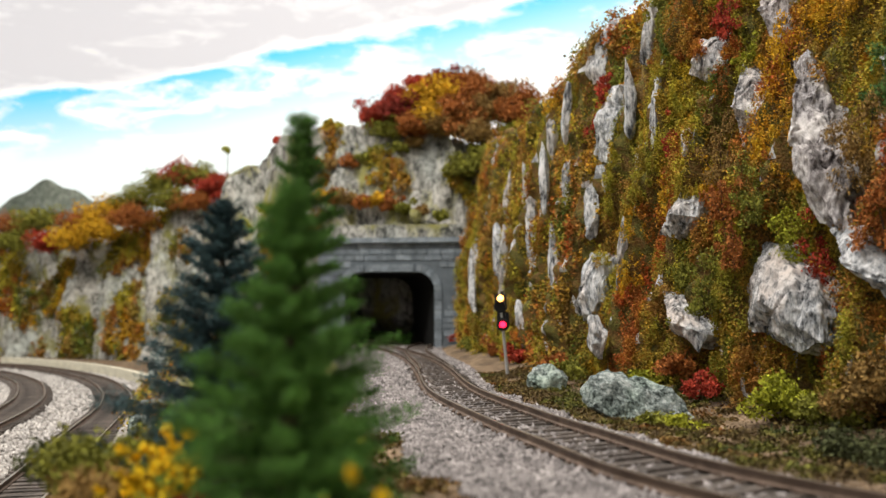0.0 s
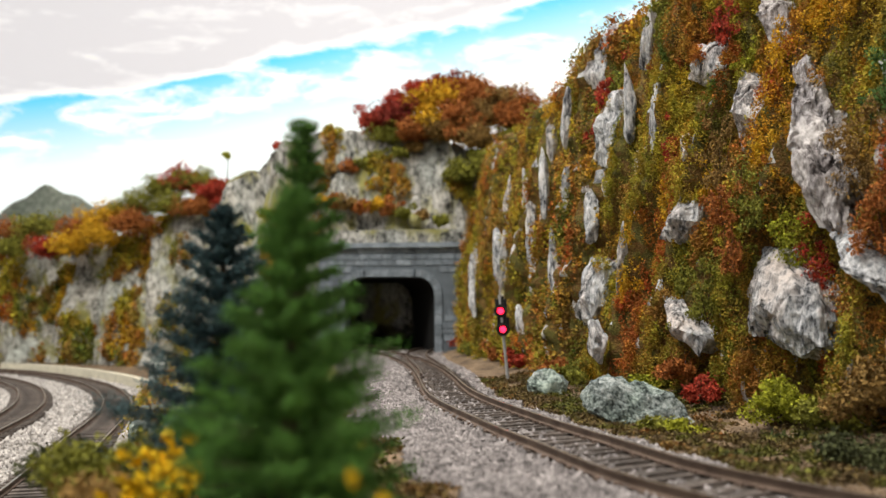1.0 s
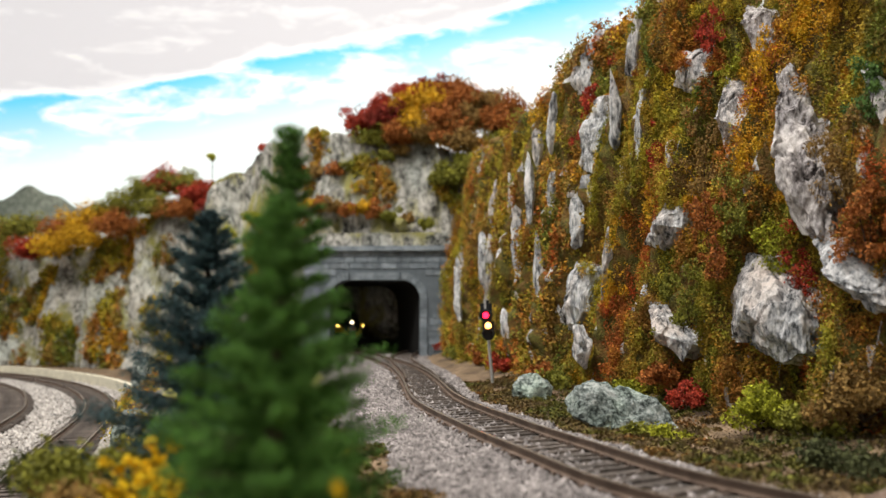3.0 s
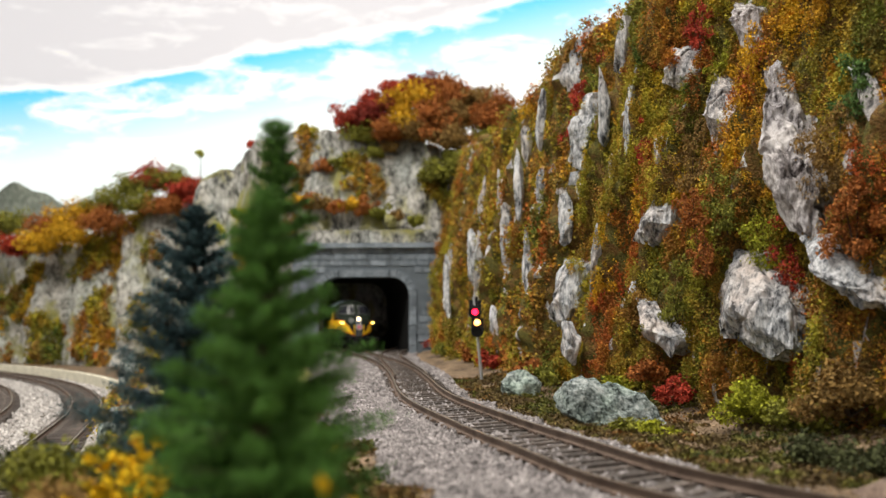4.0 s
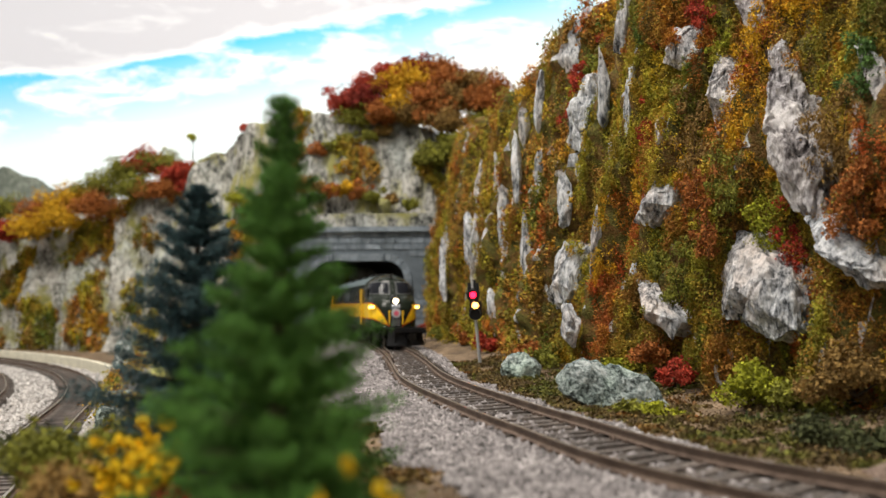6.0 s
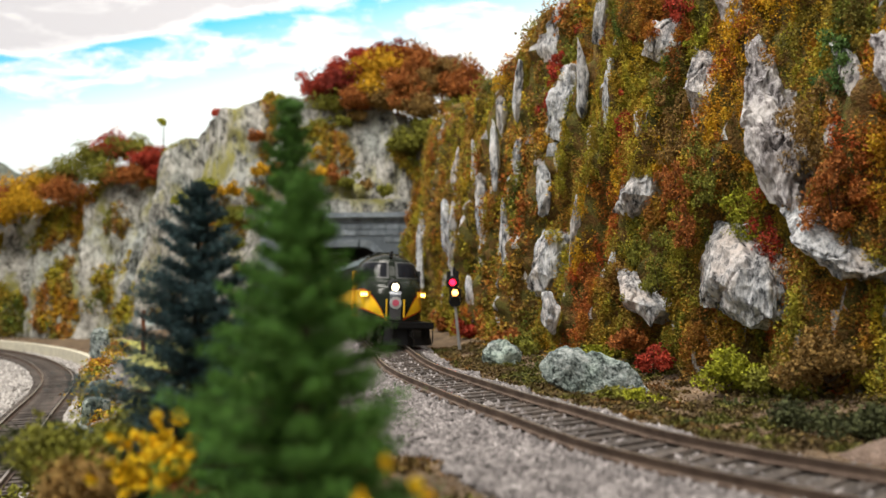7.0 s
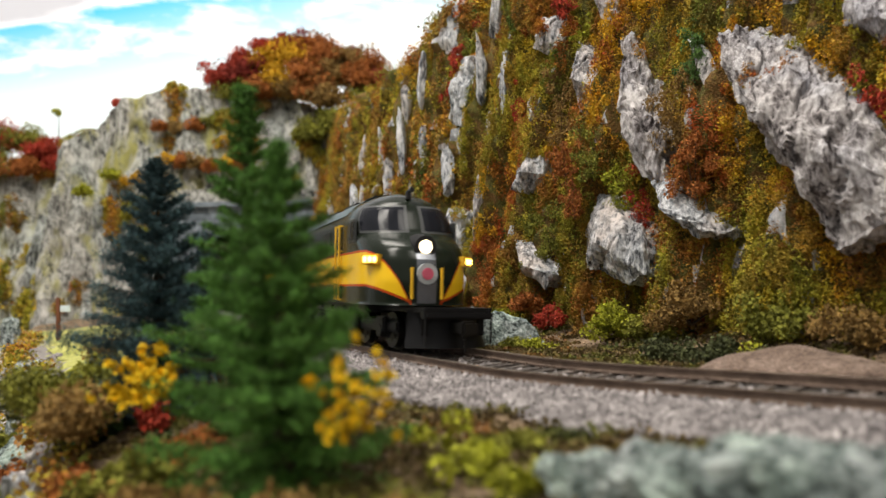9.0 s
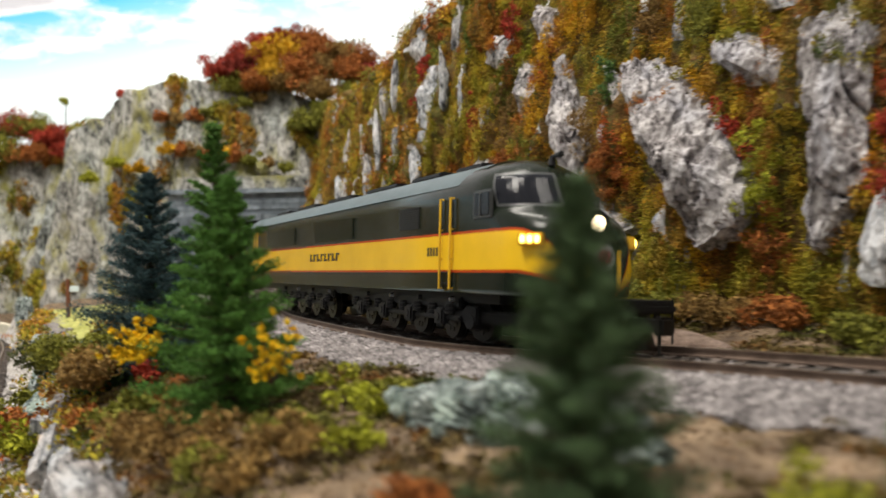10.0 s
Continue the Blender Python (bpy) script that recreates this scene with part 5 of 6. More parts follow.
        # handrails of the side door
        for yy in (9.0, 9.62):
            bm = bmesh.new()
            cyl(bm, (s * 1.70, yy, 1.4), (s * 1.70, yy, 3.85), 0.035, 0.035, 8)
            for zz in (1.42, 2.2, 3.0, 3.83):
                cyl(bm, (s * 1.58, yy, zz), (s * 1.70, yy, zz), 0.025, 0.025, 6)
            part("handrail", bm, M_HANDRAIL, ob, "yellow handrail")
        for yy in (-13.4, -12.8):
            bm = bmesh.new()
            cyl(bm, (s * 1.70, yy, 1.4), (s * 1.70, yy, 3.85), 0.035, 0.035, 8)
            for zz in (1.42, 3.83):
                cyl(bm, (s * 1.58, yy, zz), (s * 1.70, yy, zz), 0.025, 0.025, 6)
            part("handrail", bm, M_HANDRAIL, ob, "yellow handrail")
        bm = bmesh.new()
        box(bm, s * 1.602, 9.3, 2.6, 0.03, 0.56, 2.35, 0.012)
        d = part("side_door", bm, M_PAINT, ob)
        bm = bmesh.new()
        for zz in (1.55, 1.85):
            box(bm, s * 1.63, 9.3, zz, 0.12, 0.5, 0.04)
        part("step", bm, M_UNDER, d)
        # louvres
        for y0, k in ((5.9, 10), ):
            bm = bmesh.new()
            for i in range(k):
                box(bm, s * 1.605, y0 + 0.75, 3.15 + 0.065 * i, 0.05, 1.5, 0.035)
            part("louvre", bm, M_BLACK, ob)
        for y0, wd in ((-3.0, 4.6), (-11, 5.0)):
            bm = bmesh.new()
            box(bm, s * 1.605, y0 + wd / 2, 3.42, 0.03, wd, 0.75, 0.01)
            part("panel", bm, M_PAINT, ob)
        # marks that cannot be read: small dark bars
        bm = bmesh.new()
        for i in range(8):
            box(bm, s * 1.603, -3.5 + 0.48 * i, 2.42, 0.012, 0.2, 0.30)
            box(bm, s * 1.603, -3.28 + 0.48 * i, 2.42 + (0.1 if i % 2 else -0.1), 0.012, 0.16, 0.07)
        part("lettering", bm, M_DARKMARK, ob, "row of small dark lettering bars")
        bm = bmesh.new()
        for i in range(4):
            box(bm, s * 1.603, 8.05 + 0.19 * i, 2.42, 0.012, 0.12, 0.24)
        part("marking", bm, M_DARKMARK, ob, "small dark number bars")
        # running gear frames
        for yc, L in ((5.2, 8.6), (-5.6, 8.6)):
            bm = bmesh.new()
            box(bm, s * 1.22, yc, 1.02, 0.18, L, 0.3, 0.05)
            box(bm, s * 1.25, yc, 0.6, 0.12, L, 0.14, 0.04)
            side = part("side_frame", bm, M_UNDER, ob)
            for i in range(4):
                bm = bmesh.new()
                yy = yc - L / 2 + L * (i + 0.5) / 4
                box(bm, s * 1.34, yy, 0.62, 0.22, 0.55, 0.5, 0.06)
                cyl(bm, (s * 1.3, yy, 0.62), (s * 1.48, yy, 0.62), 0.14, 0.12, 12)
                part("axle_box", bm, M_UNDER, side)
                bm = bmesh.new()
                for q_ in (-0.55, 0.55):
                    for zz in (0.75, 0.85, 0.95):
                        cyl(bm, (s * 1.33, yy + q_, zz - 0.04), (s * 1.33, yy + q_, zz + 0.04), 0.16, 0.16, 10)
                part("spring", bm, M_UNDER, side)
                bm = bmesh.new()
                cyl(bm, (s * 1.36, yy + 0.8, 1.12), (s * 1.48, yy + 0.8, 1.12), 0.1, 0.07, 10)
                part("bolt_cap", bm, M_SILVER if i % 2 else M_UNDER, side)
    # guiding trucks follow the rails
    bm = bmesh.new()
    box(bm, 0, -2, 1.2, 2.4, 27, 0.3, 0.05)
    part("underframe", bm, M_UNDER, ob)
    truck = new("pilot_truck")
    truck.parent = ob
    truck.matrix_basis = pose(0, 9.0 * U, 0, 0, 0, 9)
    bm = bmesh.new()
    for s in (1, -1):
        box(bm, s * 1.18, 1.9, 0.68, 0.16, 4.2, 0.36, 0.06)
        for yy in (0.8, 3.0):
            cyl(bm, (s * 1.1, yy, 0.55), (s * 1.42, yy, 0.55), 0.25, 0.2, 12)
            box(bm, s * 1.3, yy, 0.72, 0.2, 0.6, 0.5, 0.05)
    part("truck_frame", bm, M_UNDER, truck)
    bm = bmesh.new()
    box(bm, 0, 3.9, 1.2, 2.3, 3.2, 0.14, 0.06)
    part("deck", bm, M_UNDER, truck, "black front deck")
    # pilot: a ploughed plate
    V, F = [], []
    m = 12
    for zz, grow in ((0.12, 0.12), (0.62, 0.02), (1.18, 0.0)):
        for k in range(m + 1):
            a = radians(-68 + 136 * k / m)
            V.append(((1.3 + grow) * math.sin(a), 4.2 + grow + 0.95 * math.cos(a), zz))
    for i in range(2):
        for k in range(m):
            F.append((i * (m + 1) + k, i * (m + 1) + k + 1, (i + 1) * (m + 1) + k + 1, (i + 1) * (m + 1) + k))
    V += [(x * 0.95, y - 0.12, z) for x, y, z in V]
    h = 3 * (m + 1)
    F += [tuple(h + v for v in reversed(f)) for f in F]
    link("pilot", V, F, M_UNDER, truck, "black curved pilot plate", smooth=True)
    bm = bmesh.new()
    for s in (-1, 1):
        box(bm, s * 0.9, 5.1, 0.75, 0.22, 0.06, 0.55, 0.02)
        cyl(bm, (s * 1.05, 5.45, 0.25), (s * 1.05, 5.45, 1.3), 0.03, 0.03, 6)
    part("step_bracket", bm, M_UNDER, truck)
    bm = bmesh.new()
    box(bm, 0, 5.6, 0.72, 0.3, 1.0, 0.3, 0.05)
    box(bm, 0.05, 6.1, 0.72, 0.5, 0.32, 0.42, 0.07)
    cyl(bm, (0.12, 6.05, 0.1), (0.12, 6.05, 0.6), 0.03, 0.05, 8)
    part("coupler", bm, M_WHEEL, truck, "dark metal knuckle coupler")
    bm = bmesh.new()
    box(bm, 0, 5.35, 1.07, 2.2, 0.4, 0.24, 0.06)
    part("buffer_beam", bm, M_UNDER, truck)
    # headlight and emblem
    bm = bmesh.new()
    cyl(bm, (0, 13.1, 3.02), (0, 13.86, 3.0), 0.40, 0.32, 28)
    hd = part("headlight", bm, M_BLACK, ob, "round headlight housing", smooth=False)
    bm = bmesh.new()
    bmesh.ops.create_uvsphere(bm, u_segments=24, v_segments=12, radius=0.195)
    bmesh.ops.transform(bm, matrix=Matrix.Translation((0, 13.86, 3.0)) @ Matrix.Diagonal((1, 0.35, 1, 1)), verts=bm.verts)
    part("lens", bm, M_HEADLIGHT, hd, "glowing warm white lens", smooth=True)
    hull_patch("nose_panel", -6.5, 6.5, 1.38, 2.95, 0.02, M_SILVER, ob, "silver-grey nose panel", 6, 10)
    for r, d, mm, nm in ((0.30, 0.0, M_EMBLEMRING, "emblem_ring"), (0.17, 0.03, M_EMBLEM, "emblem")):
        bm = bmesh.new()
        cyl(bm, (0, 13.95, 2.22), (0, 14.10 + d, 2.22), r, r, 24)
        part(nm, bm, mm, ob)
    for s in (-1, 1):
        bm = bmesh.new()
        p = Vector(hull_point(s * 11, 2.2, 0.06))
        cyl(bm, (p.x, p.y, 1.5), (p.x, p.y, 2.4), 0.05, 0.05, 8)
        part("grab_iron", bm, M_HANDRAIL, ob, "yellow grab iron")
    # wheelsets
    ys = [5.2 - 4.3 + 8.6 * (i + 0.5) / 4 for i in range(4)] + [-5.6 - 4.3 + 8.6 * (i + 0.5) / 4 for i in range(4)]
    bm = bmesh.new()
    for s in (-1, 1):
        cyl(bm, (s * 0.78, 0, 0), (s * 0.98, 0, 0), 0.56, 0.54, 28)
        cyl(bm, (s * 0.72, 0, 0), (s * 0.78, 0, 0), 0.62, 0.62, 28)
        for k in range(8):
            a = k * math.pi / 4
            cyl(bm, (s * 0.98, 0.3 * math.cos(a), 0.3 * math.sin(a)), (s * 1.0, 0.3 * math.cos(a), 0.3 * math.sin(a)), 0.08, 0.08, 8)
    cyl(bm, (-0.9, 0, 0), (0.9, 0, 0), 0.1, 0.1, 10)
    w0 = part("wheelset", bm, M_WHEEL, ob)
    for k, y in enumerate(ys):
        w = w0 if k == 0 else bpy.data.objects.new("wheelset", w0.data)
        if k:
            scene.collection.objects.link(w)
            w.parent = ob
        w.matrix_basis = pose(0, y * U, 0.56 * U)
        WHEELS.append((w, y))
    for yy in (0.8, 3.0):
        w = bpy.data.objects.new("wheelset", w0.data)
        scene.collection.objects.link(w)
        w.parent = truck
        w.matrix_basis = pose(0, yy * U, 0.56 * U)
    return ob


loco = build_locomotive()


# ---- rocks, mounds and growth on the bench ----
rock("boulder", (5.2, 28.2, -0.3), (1.9, 1.2, 1.1), 20, -14, 64, M_ROCKG, "low grey-green boulder on the trackside soil", cut=0.7, rough=0.22)
rock("boulder", (2.6, 36.4, 0.05), (1.1, 0.7, 0.7), 12, 10, 62, M_ROCKG, "small grey rock near the signal")
rock("boulder", (5.2, 6.9, -0.5), (3.1, 1.6, 1.0), 4, -48, 63, M_ROCKG, "flat grey-green rock beside the ballast", cut=0.6, rough=0.42)
for k, (x, y, z, a, b, c) in enumerate([(-5.5, 14.3, -2.8, 1.0, 1.5, 1.4), (-4.2, 11.9, -2.65, 1.0, 1.6, 1.4), (-2.9, 9.3, -2.5, 1.0, 1.6, 1.4), (-1.6, 6.7, -2.3, 1.0, 1.6, 1.4), (-6.9, 17.6, -2.7, 0.9, 1.4, 1.3),
                                        (-8.3, 21.4, -2.3, 1.0, 1.4, 1.5), (-9.9, 25.0, -2.1, 1.0, 1.8, 1.4), (-11.9, 29.8, -2.1, 1.0, 1.9, 1.4), (-14.2, 35.0, -2.0, 1.1, 2.2, 1.5)]):
    rock("ledge_rock", (x, y, z), (a, b, c), 0, 20, 70 + k, M_ROCK if k < 5 else M_ROCKG, "steep grey-white rock face under the bench edge")
rock("boulder", (-23.7, 54.8, -0.7), (1.0, 0.8, 1.2), 4, 0, 81, M_ROCKG, "pale blue-grey standing rock on grass", cut=0.45)
rock("parapet_rock", (-10.8, 85.4, 13.2), (1.0, 0.8, 0.9), 0, 0, 82, M_ROCKFAR, "round pale rock above the portal", sub=4)


def mound(x, y, r1, r2, h, yaw, seed, label):
    xs, ys = np.meshgrid(np.linspace(-1, 1, 41), np.linspace(-1, 1, 41))
    d = np.sqrt(xs ** 2 + ys ** 2)
    z = h * np.clip(1 - d ** 2, 0, 1) ** 0.8 * (1 + 0.12 * wave(xs * r1, ys * r2, 3, seed)) - 0.1
    X, Y = xs * r1, ys * r2
    c, s = math.cos(radians(yaw)), math.sin(radians(yaw))
    i = np.arange(41 * 41).reshape(41, 41)
    F = np.stack([i[:-1, :-1], i[:-1, 1:], i[1:, 1:], i[1:, :-1]], -1).reshape(-1, 4)
    V = np.stack([x + X * c - Y * s, y + X * s + Y * c, z + gz(x, y)], -1).reshape(-1, 3)
    tagged(link("mound", V, F, M_MOUND, smooth=True), label, "mound")


M_MOUND = material("pale_earth", [(0.3, (0.09, 0.06, 0.045)), (0.5, (0.19, 0.135, 0.105)), (0.7, (0.29, 0.215, 0.175))], 0.6, 0.95, 1.0, 0.06, fine=0.5, relief=2.0)
mound(10.3, 16.3, 2.7, 1.3, 0.7, -48, 5, "smooth mound of pale reddish earth by the track")
mound(-12.4, 39.5, 2.4, 4.6, 0.55, 25, 6, "low grassy knoll of straw-coloured static grass")
bpy.data.objects["mound.001"].data.materials[0] = M_GRASS

# bushes that stand out: x, y, z above the ground, radius, leaves, label
BUSHES = [
    (-6.2, 18.6, 0.35, 1.15, M_OLIVE, "dense olive-brown bush at the bench edge", 5200, 0.06), (-5.2, 17.2, 0.2, 0.9, M_GREEN, "dark green bush under the spruce", 3600, 0.06),
    (-4.9, 19.6, 0.3, 0.9, M_BROWN, "brown bush behind the spruce", 2500, 0.06), (-3.6, 15.4, 0.2, 0.45, M_RED, "small crimson bush under the spruce", 900, 0.06), (-4.5, 13.2, 0.1, 0.5, M_RUST, "small orange-red bush at the bench edge", 900, 0.06),
    (-3.5, 12.3, 0.1, 0.5, M_OLIVE, "low olive tuft at the bench edge", 900, 0.06), (-2.4, 11.2, 0.15, 0.7, M_OLIVE, "low olive bush under the firs", 1800, 0.06), (-2.4, 10.0, 0.2, 0.7, M_BROWN, "low brown bush on the bench", 2000, 0.055),
    (-1.0, 8.2, 0.2, 0.75, M_BROWN, "low tan-brown bush on the bench", 2600, 0.05), (-0.3, 7.1, 0.15, 0.65, M_OLIVE, "low olive bush on the bench", 2200, 0.05), (0.5, 6.3, 0.15, 0.6, M_BROWN, "low brown bush on the bench", 2000, 0.05),
    (1.3, 6.9, 0.15, 0.6, M_BROWN, "low brown bush on the bench", 2000, 0.05), (1.0, 8.0, 0.1, 0.55, M_OLIVE, "low olive bush on the bench", 1600, 0.05), (2.0, 9.4, 0.25, 0.5, M_LIME, "airy yellow-green bush beside the ballast", 800, 0.06),
    (2.7, 8.5, 0.2, 0.45, M_LIME, "airy yellow-green bush beside the ballast", 800, 0.06), (2.9, 10.2, 0.15, 0.35, M_OLIVE, "low olive tuft beside the ballast", 600, 0.06), (2.3, 6.9, 0.1, 0.5, M_LIME, "low yellow-green tuft before grey rock", 900, 0.055),
    (-2.2, 12.6, 0.2, 0.6, M_RUST, "low rust-coloured bush under the firs", 1400, 0.06), (-0.3, 12.6, 0.1, 0.7, M_GREEN, "dark green undergrowth beneath firs", 1800, 0.06),
    (-1.6, 17.6, 0.5, 0.7, M_LIME, "lime-yellow bush behind the firs", 1500, 0.06), (-8.6, 26.5, 0.2, 0.9, M_LIME, "lime-green bush on the ledge", 1800, 0.07), (-9.6, 31, 0.2, 0.8, M_BROWN, "thin brown bush on the grass", 900, 0.06),
    (9.1, 27.0, 0.7, 0.95, M_LIME, "lime-green bush at the cliff foot", 3600, 0.06), (10.9, 24.2, 1.0, 1.35, M_BROWN, "large brown bush at the cliff foot", 6500, 0.06), (10.1, 25.2, 0.3, 0.9, M_OLIVE, "olive bush at the cliff foot", 3000, 0.06),
    (6.1, 33.6, 0.4, 0.65, M_LIME, "bright green bush at the cliff foot", 1800, 0.06), (7.6, 30.6, 0.5, 0.7, M_RED, "scarlet bush at the cliff foot", 1900, 0.06), (7.0, 32.2, 1.4, 0.7, M_RUST, "rust-brown bush at the cliff foot", 2200, 0.06),
    (2.9, 40.5, 0.6, 0.8, M_RUST, "orange-red bush beside the signal", 1600, 0.08), (3.6, 38.5, 0.4, 0.8, M_OLIVE, "olive bush at the cliff foot", 1600, 0.08), (0.9, 49, 0.5, 0.8, M_RED, "red bush behind the signal", 1400, 0.09),
    (-0.9, 56, 0.5, 0.9, M_RUST, "rusty bush at the cliff foot", 1400, 0.09), (-3.2, 66, 0.5, 1.0, M_OLIVE, "olive bush near the portal", 1400, 0.1), (-4.9, 78, 0.8, 1.1, M_RED, "red bush beside the portal", 1400, 0.1),
    (12.2, 20.6, 0.5, 1.1, M_OLIVE, "olive bush at the cliff foot", 4200, 0.06), (13.0, 18.2, 0.4, 1.0, M_BROWN, "brown bush at the cliff foot", 3600, 0.06), (13.9, 16.0, 0.4, 0.9, M_RUST, "rust-orange bush at the cliff foot", 3000, 0.06),
    (10.2, 20.6, 0.1, 0.8, M_DARKSHRUB, "dark green shrub on the trackside soil", 2600, 0.055), (9.2, 21.8, 0.1, 0.8, M_DARKSHRUB, "dark green shrub on the trackside soil", 2600, 0.055), (10.6, 19.4, 0.1, 0.5, M_LIME, "yellow-green tuft on the trackside soil", 900, 0.055),
    (6.0, 25.4, 0.0, 0.5, M_LIME, "lime tuft before the boulder", 1400, 0.05), (5.2, 25.6, 0.0, 0.45, M_OLIVE, "olive tuft before the boulder", 1200, 0.05), (14.6, 13.0, 0.3, 0.9, M_OLIVE, "olive bush at the cliff foot", 2800, 0.06),
    (15.5, 10.6, 0.3, 0.9, M_RUST, "rust-orange bush at the cliff foot", 2800, 0.06), (-7.9, 14.6, 0.7, 1.2, M_OLIVE, "olive bush below the ledge", 2600, 0.08), (-8.6, 18.5, 0.7, 1.3, M_RUST, "rust bush below the ledge", 2600, 0.08),
    (-6.5, 11.4, 0.6, 1.1, M_RUST, "rust bush below the ledge", 2400, 0.07), (-7.2, 16.5, 0.9, 0.7, M_LIME, "lime bush below the ledge", 1200, 0.07), (-9.6, 22.5, 0.6, 1.0, M_OLIVE, "olive bush below the ledge", 1800, 0.08),
    (-5.5, 15.6, 1.9, 1.3, M_OLIVE, "dense olive bush at the bench edge", 9000, 0.048), (-5.0, 14.4, 1.5, 0.9, M_BROWN, "brown-olive bush at the bench edge", 4000, 0.048), (-6.2, 16.8, 1.8, 1.0, M_DARKSHRUB, "dark green bush at the bench edge", 5000, 0.048),
    (5.6, 3.0, 0.0, 0.5, M_GREEN, "bright green grass tuft on tan soil", 1500, 0.045), (3.1, 3.2, 0.0, 0.4, M_RUST, "rust tuft on tan soil", 900, 0.045), (1.2, 4.0, 0.0, 0.5, M_OLIVE, "olive tuft on tan soil", 1200, 0.045), (7.3, 1.8, 0.0, 0.5, M_LIME, "lime tuft on tan soil", 1200, 0.045),
]
for k, (x, y, dz, r, mm, lab, n, size) in enumerate(BUSHES):
    bush("bush", x, y, gz(x, y) + dz * 0.6, r, mm, lab, 100 + k, n, size, 12)

# bushes that cling to the cliff: y and z on the face
CLINGING = [
    (27.6, 3.9, 0.9, M_RED, "scarlet bush growing from the cliff"), (28.9, 11.4, 1.0, M_GOLD, "golden bush growing from the cliff"), (26.6, 10.6, 0.6, M_GOLD, "golden bush growing from the cliff"), (31.4, 8.4, 1.0, M_BROWN, "brown bush growing from the cliff"),
    (31.6, 13.4, 0.7, M_RED, "red bush growing from the cliff"), (30.9, 12.0, 0.6, M_LIME, "lime bush growing from the cliff"), (34.0, 9.6, 0.6, M_RED, "red bush growing from the cliff"), (32.0, 7.6, 0.7, M_GOLD, "golden bush growing from the cliff"),
    (30.0, 6.6, 0.8, M_RUST, "orange creeper on the cliff"), (29.6, 5.0, 0.7, M_RUST, "orange creeper on the cliff"), (28.4, 4.9, 0.9, M_LIME, "lime growth on the cliff"), (28.9, 6.4, 0.8, M_OLIVE, "olive growth on the cliff"),
    (34.6, 7.4, 0.8, M_GOLD, "ochre growth on the cliff"), (31.0, 3.6, 1.0, M_OLIVE, "olive growth on the cliff"), (33.0, 4.6, 0.8, M_OLIVE, "olive growth on the cliff"), (25.6, 7.4, 1.3, M_BROWN, "brown bush growing from the cliff"),
    (25.0, 9.4, 1.0, M_GREEN, "green bush growing from the cliff"), (24.2, 5.4, 1.1, M_RUST, "rusty bush growing from the cliff"), (36.6, 13.6, 0.8, M_RUST, "rusty bush growing from the cliff"), (39.8, 13.4, 0.9, M_RED, "red bush growing from the cliff"),
    (41.0, 12.2, 0.8, M_RED, "red bush growing from the cliff"), (36.0, 15.6, 0.9, M_OLIVE, "olive bush on the crest"), (20.0, 10.6, 1.2, M_OLIVE, "olive bush growing from the cliff"), (18.8, 6.0, 1.1, M_RED, "red bush growing from the cliff"),
    (17.4, 7.0, 1.0, M_RUST, "orange-red bush growing from the cliff"), (17.0, 4.2, 1.0, M_LIME, "green creeper on the cliff"), (16.8, 2.6, 0.9, M_RUST, "rusty creeper on the cliff"), (23.0, 11.6, 1.2, M_BROWN, "brown bush growing from the cliff"),
    (12.6, 4.8, 1.2, M_RED, "scarlet bush growing from the cliff"), (13.2, 7.2, 1.1, M_BROWN, "brown bush growing from the cliff"),
]
for k, (y, z, r, mm, lab) in enumerate(CLINGING):
    p, n = cliff_at(y, z)
    b = bush("bush", p[0] + n[0] * 0.6, p[1] + n[1] * 0.6, p[2] - 0.9 * r, r, mm, lab, 200 + k, int(3400 * r ** 1.5), 0.052 if y < 36 else 0.07, 26, 2.3, tuft=0.33)
    b.scale = (0.72, 0.72, 1.0)

# growth in bands on the hill over the portal
for k, (x, z, r, mm) in enumerate([(-22.4, 19.8, 1.0, M_RUST), (-20.6, 19.6, 1.1, M_BROWN), (-18.8, 19.9, 1.1, M_RUST), (-17.0, 20.4, 1.1, M_OLIVE), (-15.2, 21.0, 1.1, M_OLIVE), (-13.4, 21.6, 1.0, M_OLIVE), (-11.8, 22.2, 0.9, M_BROWN),
                                   (-20.0, 15.6, 1.1, M_RUST), (-18.4, 15.4, 1.2, M_BROWN), (-16.8, 15.0, 1.2, M_RUST), (-15.2, 15.2, 1.2, M_GOLD), (-13.6, 14.8, 1.2, M_RUST), (-12.0, 14.4, 1.1, M_OLIVE), (-10.4, 14.0, 1.0, M_BROWN), (-8.2, 13.4, 0.9, M_OLIVE), (-21.6, 15.8, 1.1, M_GOLD),
                                   (-27.0, 14.5, 1.0, M_LIME), (-24.6, 13.6, 1.0, M_GOLD), (-24.0, 11.0, 1.2, M_OLIVE), (-23.6, 8.0, 1.1, M_LIME), (-23.4, 5.0, 1.2, M_OLIVE), (-29.6, 12.6, 1.0, M_LIME)]):
    y = 86.0 + 5 * max(0.0, (z - 10.7) / 12) ** 1.6 - 0.6
    bush("bush", x, y, z - 0.4, r, mm, "autumn bush on a ledge of the tunnel hill", 400 + k, 1500, 0.13, 16, 0.8)

